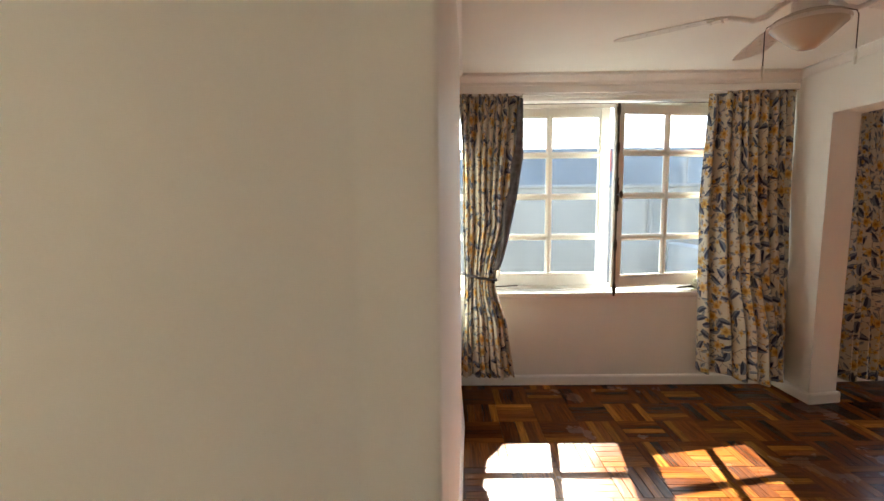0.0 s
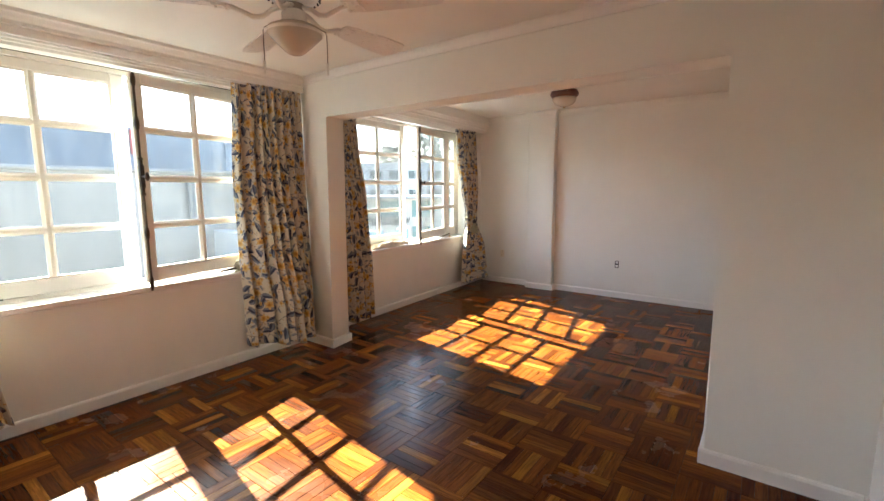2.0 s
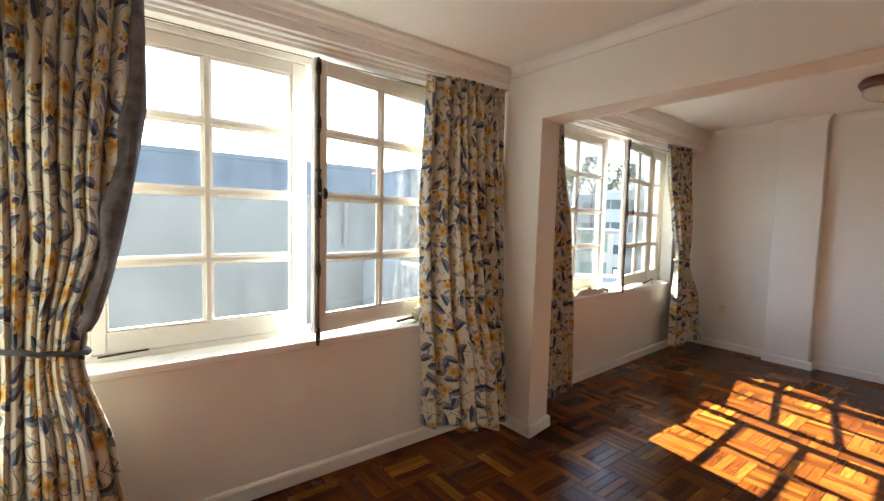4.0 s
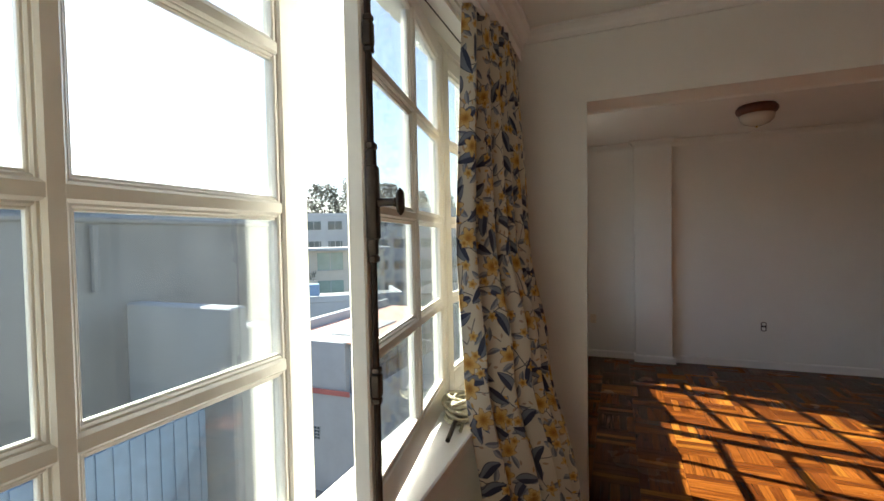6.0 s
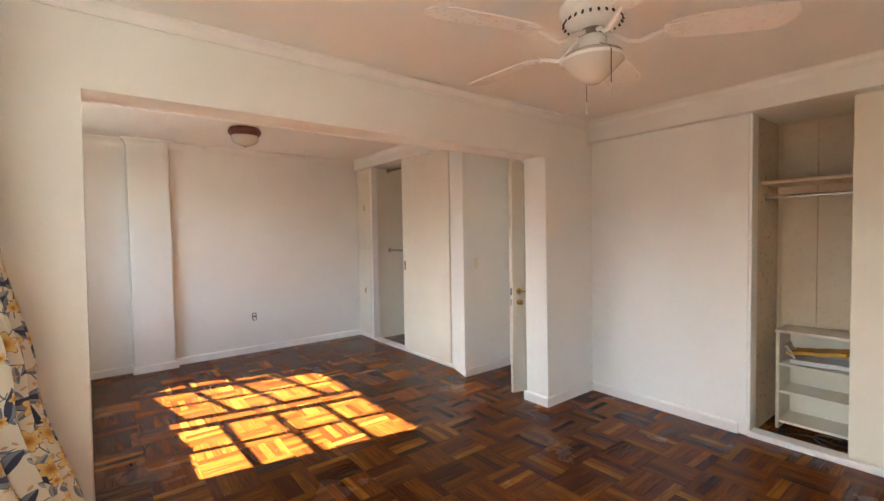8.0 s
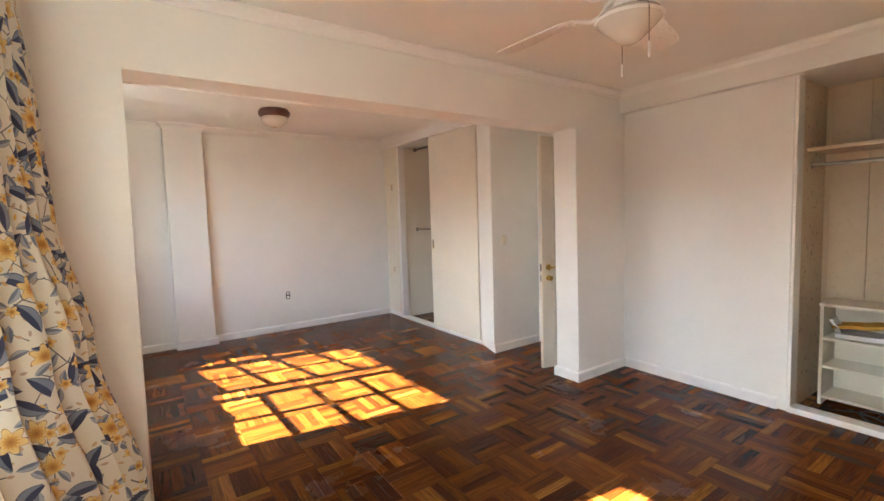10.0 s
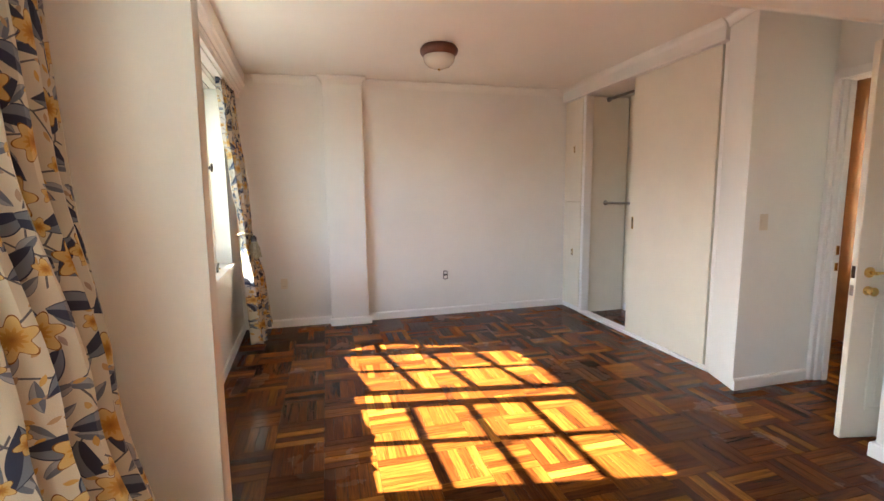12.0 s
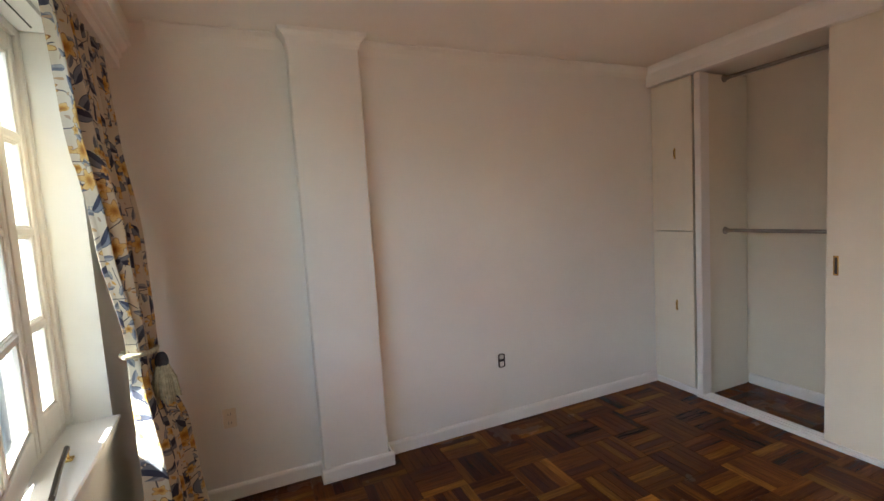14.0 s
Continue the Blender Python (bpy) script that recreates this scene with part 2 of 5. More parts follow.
def floral(name):
    """Off-white cotton printed with slate-blue leaves, golden flowers and thin stems."""
    m, t, b = nodes_of(name)
    uvn = t.nodes.new("ShaderNodeUVMap")
    warp = add(t, "ShaderNodeTexNoise", Scale=9.0, Detail=1.0)
    t.links.new(uvn.outputs[0], warp.inputs["Vector"])
    wv = t.nodes.new("ShaderNodeVectorMath")
    wv.operation = "MULTIPLY_ADD"
    wv.inputs[1].default_value = (0.016, 0.016, 0)
    t.links.new(warp.outputs["Color"], wv.inputs[0])
    t.links.new(uvn.outputs[0], wv.inputs[2])
    uv = wv.outputs[0]
    colour = None
    base = t.nodes.new("ShaderNodeRGB")
    base.outputs[0].default_value = (0.56, 0.52, 0.43, 1)
    colour = base.outputs[0]

    def over(mask, rgb_a, rgb_b, pick):
        nonlocal colour
        c = t.nodes.new("ShaderNodeMix")
        c.data_type = "RGBA"
        c.inputs[6].default_value, c.inputs[7].default_value = (*rgb_a, 1), (*rgb_b, 1)
        t.links.new(pick, c.inputs[0])
        mx = t.nodes.new("ShaderNodeMix")
        mx.data_type = "RGBA"
        t.links.new(mask, mx.inputs[0])
        t.links.new(colour, mx.inputs[6])
        t.links.new(c.outputs[2], mx.inputs[7])
        colour = mx.outputs[2]

    stem = add(t, "ShaderNodeTexVoronoi", Scale=8.0, Randomness=1.0)
    stem.voronoi_dimensions = "2D"
    stem.feature = "DISTANCE_TO_EDGE"
    t.links.new(uv, stem.inputs["Vector"])
    line = t.nodes.new("ShaderNodeMath")
    line.operation = "LESS_THAN"
    line.inputs[1].default_value = 0.016
    t.links.new(stem.outputs["Distance"], line.inputs[0])
    gap = add(t, "ShaderNodeTexNoise", Scale=7.0, Detail=1.0)
    t.links.new(uv, gap.inputs["Vector"])
    some = t.nodes.new("ShaderNodeMath")
    some.operation = "LESS_THAN"
    some.inputs[1].default_value = 0.55
    t.links.new(gap.outputs[0], some.inputs[0])
    both = t.nodes.new("ShaderNodeMath")
    both.operation = "MULTIPLY"
    t.links.new(line.outputs[0], both.inputs[0])
    t.links.new(some.outputs[0], both.inputs[1])
    over(both.outputs[0], (0.10, 0.10, 0.12), (0.16, 0.14, 0.10), stem.outputs["Distance"])
    def leaves(scale, seed, length, width, keep, dark, light):
        mk, rv, rb = shape_mask(t, uv, scale, seed, length * 1.05, width * 1.14, keep=keep)
        over(mk, dark, dark, rv)
        mk, rv, rb = shape_mask(t, uv, scale, seed, length, width, keep=keep)
        over(mk, dark, light, rb)

    def flowers(scale, seed, length, petals, keep):
        mk, rv, rb = shape_mask(t, uv, scale, seed, length * 1.07, 0, petals=petals, keep=keep)
        over(mk, (0.22, 0.09, 0.015), (0.22, 0.09, 0.015), rv)
        mk, rv, rb = shape_mask(t, uv, scale, seed, length, 0, petals=petals, keep=keep)
        over(mk, (0.50, 0.28, 0.06), (0.62, 0.46, 0.20), rb)
        mk, rv, rb = shape_mask(t, uv, scale, seed, length * 0.55, 0, petals=petals * 2, keep=keep)
        over(mk, (0.26, 0.10, 0.012), (0.55, 0.31, 0.06), rb)

    leaves(16.0, 1, 0.030, 0.010, 0.7, (0.12, 0.14, 0.19), (0.27, 0.29, 0.32))
    mk, rv, rb = shape_mask(t, uv, 24.0, 6, 0.012, 0.005, keep=0.5)
    over(mk, (0.55, 0.33, 0.08), (0.30, 0.24, 0.22), rv)
    leaves(9.5, 2, 0.056, 0.020, 0.72, (0.022, 0.032, 0.075), (0.15, 0.175, 0.23))
    flowers(8.5, 4, 0.043, 6, 0.38)
    flowers(14.0, 8, 0.020, 5, 0.28)
    t.links.new(colour, b.inputs["Base Color"])
    b.inputs["Roughness"].default_value = 0.85
    b.inputs["Sheen Weight"].default_value = 0.2
    weave = add(t, "ShaderNodeTexNoise", Scale=400.0, Detail=2.0)
    t.links.new(uvn.outputs[0], weave.inputs["Vector"])
    bp = add(t, "ShaderNodeBump", Strength=0.2, Distance=0.002)
    t.links.new(weave.outputs[0], bp.inputs["Height"])
    t.links.new(bp.outputs[0], b.inputs["Normal"])
    tl = t.nodes.new("ShaderNodeBsdfTranslucent")
    t.links.new(colour, tl.inputs[0])
    mx = t.nodes.new("ShaderNodeMixShader")
    mx.inputs[0].default_value = 0.03
    t.links.new(b.outputs[0], mx.inputs[1])
    t.links.new(tl.outputs[0], mx.inputs[2])
    t.links.new(mx.outputs[0], t.nodes["Material Output"].inputs[0])
    return m


FLORAL = floral("floral_cotton")
LINING = surface("cream_curtain_lining", (0.66, 0.62, 0.54), 0.9, vary=0.05, fine=300)


# ---- builders ----
def box(bm, x0, y0, z0, x1, y1, z1, bev=0.0, seg=1):
    r = bmesh.ops.create_cube(bm, size=1.0, matrix=Matrix.Translation(((x0 + x1) / 2, (y0 + y1) / 2, (z0 + z1) / 2)) @ Matrix.Diagonal((x1 - x0, y1 - y0, z1 - z0, 1)))
    if bev:
        es = list({e for v in r["verts"] for e in v.link_edges})
        bmesh.ops.bevel(bm, geom=es, offset=bev, segments=seg, affect="EDGES", profile=0.5)
    return bm


def boxes(*rows, bev=0.0, seg=1):
    bm = bmesh.new()
    for r in rows:
        box(bm, *r, bev=bev, seg=seg)
    return bm


def finish(name, bm, material, smooth=False):
    me = bpy.data.meshes.new(name)
    bmesh.ops.recalc_face_normals(bm, faces=bm.faces)
    bm.to_mesh(me)
    bm.free()
    me.materials.append(material)
    if smooth:
        me.polygons.foreach_set("use_smooth", [True] * len(me.polygons))
        me.set_sharp_from_angle(angle=radians(40))
    return new(name, me)


def part(name, bm, material, parent, label="", smooth=False):
    ob = finish(name, bm, material, smooth)
    ob.parent = parent
    if label:
        ob["label"] = label
    return ob


def thing(name, label, category, at=(0, 0, 0), turn=0.0, group="", kind=""):
    ob = new(name)
    ob.empty_display_size = 0.1
    ob.matrix_basis = pose(*at, 0, 0, turn)
    return tagged(ob, label, category, group, kind)


def setting(name, bm, material, label, category, smooth=False):
    return tagged(finish(name, bm, material, smooth), label, category, kind="structure")


def lathe(profile, seg=32, cx=0.0, cy=0.0):
    bm = bmesh.new()
    rings = []
    for r, z in profile:
        if r < 1e-5:
            rings.append([bm.verts.new((cx, cy, z))])
        else:
            rings.append([bm.verts.new((cx + r * math.cos(2 * math.pi * i / seg), cy + r * math.sin(2 * math.pi * i / seg), z)) for i in range(seg)])
    for a, b in zip(rings, rings[1:]):
        for i in range(seg):
            j = (i + 1) % seg
            if len(a) == 1 and len(b) > 1:
                bm.faces.new((a[0], b[j], b[i]))
            elif len(b) == 1 and len(a) > 1:
                bm.faces.new((a[i], a[j], b[0]))
            elif len(a) > 1:
                bm.faces.new((a[i], a[j], b[j], b[i]))
    return bm


def tube(points, radius, seg=8, bm=None, taper=None):
    """A round bar along the points."""
    bm = bm or bmesh.new()
    pts = [Vector(p) for p in points]
    rings = []
    up = Vector((0, 0, 1))
    for i, p in enumerate(pts):
        d = (pts[min(i + 1, len(pts) - 1)] - pts[max(i - 1, 0)]).normalized()
        s = d.cross(up)
        if s.length < 0.05:
            s = d.cross(Vector((1, 0, 0)))
        s.normalize()
        q = s.cross(d)
        r = radius if taper is None else radius + (taper - radius) * i / (len(pts) - 1)
        rings.append([bm.verts.new(p + r * (math.cos(2 * math.pi * k / seg) * s + math.sin(2 * math.pi * k / seg) * q)) for k in range(seg)])
    for a, b in zip(rings, rings[1:]):
        for k in range(seg):
            bm.faces.new((a[k], a[(k + 1) % seg], b[(k + 1) % seg], b[k]))
    bm.faces.new(rings[0])
    bm.faces.new(rings[-1])
    return bm


def run(profile, a, b, side, bm=None):
    """A moulding: the profile (outward, up) along the line a-b; side is the outward direction."""
    bm = bm or bmesh.new()
    a, b, side = Vector(a), Vector(b), Vector(side)
    ra = [bm.verts.new(a + side * u + Vector((0, 0, v))) for u, v in profile]
    rb = [bm.verts.new(b + side * u + Vector((0, 0, v))) for u, v in profile]
    n = len(profile)
    for i in range(n):
        j = (i + 1) % n
        bm.faces.new((ra[i], ra[j], rb[j], rb[i]))
    bm.faces.new(ra)
    bm.faces.new(list(reversed(rb)))
    return bm


# ---- plan ----
EAST = 7.31                      # end wall of the second room
NORTH = 4.80                     # inner face of the window wall
GLAZE = 4.97                     # plane of the shut casements
SOUTH_A, CLOSET_B = 0.446, 1.04  # south wall of the first room, closet front of the second
DIV0, DIV1 = 3.53, 3.775         # divider between the rooms
OPEN_S, OPEN_N, HEAD = 1.145, 4.34, 2.25
CEIL_A, CEIL_B, TOP = 2.628, 2.73, 2.95
SILL, LINTEL = 0.83, 2.47
SHIFT_A = Matrix.Translation((0, -0.045, 0))   # the first room's window wall stands a little further in
WIN_A, WIN_B, WIN_W = 0.62, 3.885, 2.90

# ---- large structure ----
setting("floor", boxes((-1.4, -0.9, -0.12, 5.4, 1.8, -0.006), (5.4, 0.3, -0.12, 7.51, 1.8, -0.006), (-0.3, 1.8, -0.12, 7.51, 5.06, -0.006)), SUBFLOOR, "dark wooden parquet floor laid in a basket weave", "floor")
setting("ceiling", boxes((-1.4, -0.9, CEIL_A, DIV0 + 0.1, 5.1, TOP), (DIV0 + 0.1, -0.9, CEIL_B, 7.6, 5.3, TOP)), CEIL, "smooth white painted plaster ceiling", "ceiling")
# the window wall of the second room runs slightly askew
SKEW = Matrix.Translation((DIV1, 4.768, 0)) @ Matrix.Rotation(radians(2.8), 4, "Z") @ Matrix.Translation((-DIV1, -NORTH, 0))


def askew(ob):
    ob.matrix_basis = SKEW @ ob.matrix_basis
    return ob


def inward(ob):
    ob.matrix_basis = SHIFT_A @ ob.matrix_basis
    return ob


inward(setting("wall_north", boxes(
    (-0.3, NORTH, 0, 3.65, 5.06, SILL - 0.04), (-0.3, NORTH, LINTEL, 3.65, 5.06, TOP),
    (-0.3, NORTH, SILL - 0.04, WIN_A, 5.06, LINTEL), (WIN_A + WIN_W, NORTH, SILL - 0.04, 3.65, 5.06, LINTEL)),
    WALL, "white painted wall with a wide window", "wall"))
askew(setting("wall_north", boxes(
    (3.652, NORTH, 0, 7.6, 5.06, SILL - 0.04), (3.652, NORTH, LINTEL, 7.6, 5.06, TOP),
    (3.652, NORTH, SILL - 0.04, WIN_B, 5.06, LINTEL), (WIN_B + WIN_W, NORTH, SILL - 0.04, 7.6, 5.06, LINTEL)),
    WALL, "white painted wall with a wide window", "wall"))


def prism(outline, z0, z1, rounded=0.0):
    bm = bmesh.new()
    lo = [bm.verts.new((x, y, z0)) for x, y in outline]
    hi = [bm.verts.new((x, y, z1)) for x, y in outline]
    bm.faces.new(lo), bm.faces.new(hi)
    ups = []
    for i in range(len(outline)):
        j = (i + 1) % len(outline)
        bm.faces.new((lo[i], lo[j], hi[j], hi[i]))
        ups.append(bm.edges.get((lo[i], hi[i])))
    if rounded:
        bmesh.ops.bevel(bm, geom=ups, offset=rounded, segments=3, affect="EDGES", profile=0.5)
    return bm


bm = bmesh.new()
outline = [(NORTH, 0), (OPEN_N, 0), (OPEN_N, HEAD), (OPEN_S, HEAD), (OPEN_S, 0), (-0.2, 0), (-0.2, TOP), (NORTH, TOP)]
JAMB = 0.04   # the north jamb runs slightly askew
sides = [[bm.verts.new((x, y + (JAMB if x == DIV1 and y == OPEN_N else 0), z)) for y, z in outline] for x in (DIV0, DIV1)]
for s in sides:
    bm.faces.new(s)
arris = []
for i in range(8):
    j = (i + 1) % 8
    bm.faces.new((sides[0][i], sides[0][j], sides[1][j], sides[1][i]))
    if i in (1, 2, 3):
        arris += [bm.edges.get((s[i], s[j])) for s in sides]
bmesh.ops.bevel(bm, geom=arris, offset=0.012, segments=3, affect="EDGES", profile=0.5)
setting("wall_divider", bm, WALL, "white plastered partition with a wide opening", "wall", True)
setting("wall_east", boxes((EAST, -0.9, 0, EAST + 0.2, 5.2, TOP)), WALL, "white painted end wall", "wall")
setting("wall_pier", prism([(7.192, 3.585), (7.192, 4.0), (EAST, 4.0), (EAST, 3.585)], 0, CEIL_B, 0.01), WALL, "shallow white plastered pier on the end wall", "wall", True)
setting("wall_south", boxes((2.20, SOUTH_A - 0.12, 0, DIV0, SOUTH_A, TOP), bev=0.006), WALL, "white painted wall beside a built-in closet", "wall")
setting("wall_west", prism([(0.664, 1.90), (0.772, 3.88), (0.772, NORTH), (-0.3, NORTH), (-0.3, 1.66), (0.20, 1.80), (0.49, 1.90)], 0, TOP, 0.012), WALL, "white painted wall beside the way in", "wall", True)
# the gap in the unseen south wall is added to light the way in
setting("wall_hall", boxes((-1.4, -0.9, 0, -1.25, 1.8, TOP), (-1.25, 1.66, 0, -0.3, 1.8, TOP), (0.2, -0.9, 0, 3.2, -0.75, TOP), (-0.35, -0.9, 0, 0.2, -0.75, TOP), (-1.25, -0.9, 0, -0.35, -0.75, 1.3), (-1.25, -0.9, 2.05, -0.35, -0.75, TOP)), WALL, "white painted hall wall with an added light opening", "wall")
setting("wall_nook", prism([(4.65, 0.30), (4.97, 0.30), (4.97, 1.052), (4.65, 1.157)], 0, CEIL_B, 0.008), WALL, "white painted wall end beside the closet", "wall", True)
setting("wall_doorway", boxes((DIV1, 0.30, 2.275, 4.65, 0.42, TOP)), WALL, "white wall over the doorway", "wall")
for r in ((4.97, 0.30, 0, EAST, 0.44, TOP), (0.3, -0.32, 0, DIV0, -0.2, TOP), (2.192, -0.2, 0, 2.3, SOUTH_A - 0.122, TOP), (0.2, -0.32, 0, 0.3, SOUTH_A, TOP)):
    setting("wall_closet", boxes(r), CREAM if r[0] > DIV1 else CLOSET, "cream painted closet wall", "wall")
# the gap in the east end is out of view, added to light the panelling
setting("wall_passage", boxes((DIV1 - 0.15, -0.9, 0, DIV1, -0.2, TOP), (DIV1, -0.9, 0, 5.4, -0.78, TOP), (5.3, -0.78, 0, 5.4, -0.65, TOP), (5.3, 0.2, 0, 5.4, 0.30, TOP), (5.3, -0.65, 0, 5.4, 0.2, 0.7), (5.3, -0.65, 2.3, 5.4, 0.2, TOP)), HALLWOOD, "orange varnished wood panelling in the passage", "wall")

BASE = [(0, 0), (0.018, 0), (0.018, 0.072), (0.012, 0.084), (0, 0.088)]
for a, b, s in (((DIV1, NORTH), (EAST, NORTH), (0, -1)), ((0.775, NORTH), (DIV0, NORTH), (0, -1)),
                ((EAST, 3.995), (EAST, NORTH - 0.018), (-1, 0)), ((EAST, CLOSET_B), (EAST, 3.57), (-1, 0)), ((7.192, 3.552), (7.192, 4.013), (-1, 0)),
                ((7.192, 3.57), (EAST - 0.018, 3.57), (0, -1)), ((7.192, 3.995), (EAST - 0.018, 3.995), (0, 1)),
                ((DIV0, OPEN_N - 0.018), (DIV0, NORTH - 0.018), (-1, 0)), ((DIV0, OPEN_N), (DIV1, OPEN_N + 0.04), (0, -1)), ((DIV1, OPEN_N + 0.022), (DIV1, NORTH - 0.018), (1, 0)),
                ((DIV0, SOUTH_A + 0.018), (DIV0, OPEN_S + 0.018), (-1, 0)), ((DIV0, OPEN_S), (DIV1, OPEN_S), (0, 1)), ((DIV1, 0.48), (DIV1, OPEN_S + 0.018), (1, 0)),
                ((2.26, SOUTH_A), (DIV0, SOUTH_A), (0, 1)), ((4.65, 0.46), (4.65, 1.157), (-1, 0)),
                ((0.667, 1.95), (0.772, 3.88), (1, -0.05)), ((0.775, 3.88), (0.775, NORTH - 0.018), (1, 0)), ((4.97, 0.44), (6.86, 0.44), (0, 1))):
    ob = setting("baseboard", run(BASE, (*a, 0), (*b, 0), (*s, 0)), TRIM, "white painted wooden baseboard", "baseboard")
    if a == (DIV1, NORTH):
        askew(ob)
    elif a == (0.775, NORTH):
        inward(ob)

# cornices: a deep stepped one over the windows, a small cove elsewhere
DEEP = [(0, 0), (0.105, 0), (0.105, 0.05), (0.118, 0.056), (0.118, 0.078), (0.135, 0.09), (0.15, 0.112), (0.165, 0.12), (0.165, 0.142), (0, 0.142)]
COVE = [(0, 0), (0.012, 0), (0.016, 0.018), (0.026, 0.034), (0.042, 0.046), (0.05, 0.05), (0.05, 0.062), (0, 0.062)]
for prof, a, b, s, z in ((DEEP, (0.775, NORTH), (DIV0, NORTH), (0, -1), 2.487), (DEEP, (DIV1, NORTH), (EAST, NORTH), (0, -1), 2.487),
                         (COVE, (DIV0, SOUTH_A), (DIV0, NORTH - 0.12), (-1, 0), CEIL_A - 0.062),
                         (COVE, (0.664, 1.9), (0.772, NORTH - 0.12), (1, -0.05), CEIL_A - 0.062), (COVE, (4.65, 0.42), (4.65, 1.207), (-1, 0), CEIL_B - 0.062), (COVE, (4.61, 1.170), (4.97, 1.052), (0.31, 0.95), CEIL_B - 0.062), (COVE, (DIV1, 0.42), (4.65, 0.42), (0, 1), CEIL_B - 0.062)):
    ob = setting("trim", run(prof, (*a, z), (*b, z), (*s, 0)), TRIM, "white moulded plaster cornice", "cornice")
    if a == (DIV1, NORTH):
        askew(ob)
    elif a == (0.775, NORTH):
        inward(ob)
PIERCOVE = [(0, 0), (0.003, 0.012), (0.012, 0.034), (0.03, 0.058), (0.055, 0.074), (0.055, 0.085), (0, 0.085)]
for a, b, s in (((EAST, CLOSET_B), (EAST, 3.585), (-1, 0)), ((EAST, 4.0), (EAST, NORTH - 0.1), (-1, 0))):
    setting("trim", run(PIERCOVE, (*a, CEIL_B - 0.085), (*b, CEIL_B - 0.085), (*s, 0)), WALL, "white plaster cove along the ceiling", "cornice")
bm = bmesh.new()
rings = [[bm.verts.new(p) for p in ((EAST, 3.585 - o, CEIL_B - 0.085 + z), (7.192 - o, 3.585 - o, CEIL_B - 0.085 + z), (7.192 - o, 4.0 + o, CEIL_B - 0.085 + z), (EAST, 4.0 + o, CEIL_B - 0.085 + z))] for o, z in ((0.002, 0), (0.006, 0.02), (0.02, 0.045), (0.045, 0.065), (0.05, 0.09))]
for p, q in zip(rings, rings[1:]):
    for k in range(4):
        bm.faces.new((p[k], p[(k + 1) % 4], q[(k + 1) % 4], q[k]))
bm.faces.new(rings[0]), bm.faces.new(rings[-1])
bmesh.ops.recalc_face_normals(bm, faces=bm.faces)
setting("trim", bm, WALL, "white plaster cove round the head of the pier", "cornice")
# the band between the deep cornice and the higher ceiling of the second room
askew(setting("trim", boxes((DIV1, NORTH - 0.165, 2.6285, EAST, NORTH, CEIL_B + 0.05)), WALL, "white plaster band above the cornice", "cornice"))

SILLP = [(0, -0.04), (0.025, -0.04), (0.032, -0.034), (0.032, -0.006), (0.026, 0), (-0.26, 0), (-0.26, -0.04)]
for x0 in (WIN_A, WIN_B):
    made = [setting("sill", run(SILLP, (x0, NORTH, SILL), (x0 + WIN_W, NORTH, SILL), (0, -1, 0)), TRIM, "white painted window sill", "sill")]
    made.append(setting("trim", run([(0, 0), (0.012, 0), (0.012, 0.03), (0, 0.036)], (x0, NORTH, SILL - 0.076), (x0 + WIN_W, NORTH, SILL - 0.076), (0, -1, 0)), TRIM, "narrow moulding under the window sill", "trim"))
    made.append(setting("trim", boxes((x0, NORTH + 0.02, LINTEL - 0.02, x0 + WIN_W, 4.94, LINTEL)), TRIM, "white painted window head board", "trim"))
    if x0 == WIN_B:
        for ob in made:
            askew(ob)
    else:
        for ob in made:
            inward(ob)

# ---- windows ----
ROWS_Z = (0.965, 1.298, 1.655, 2.015, 2.345)


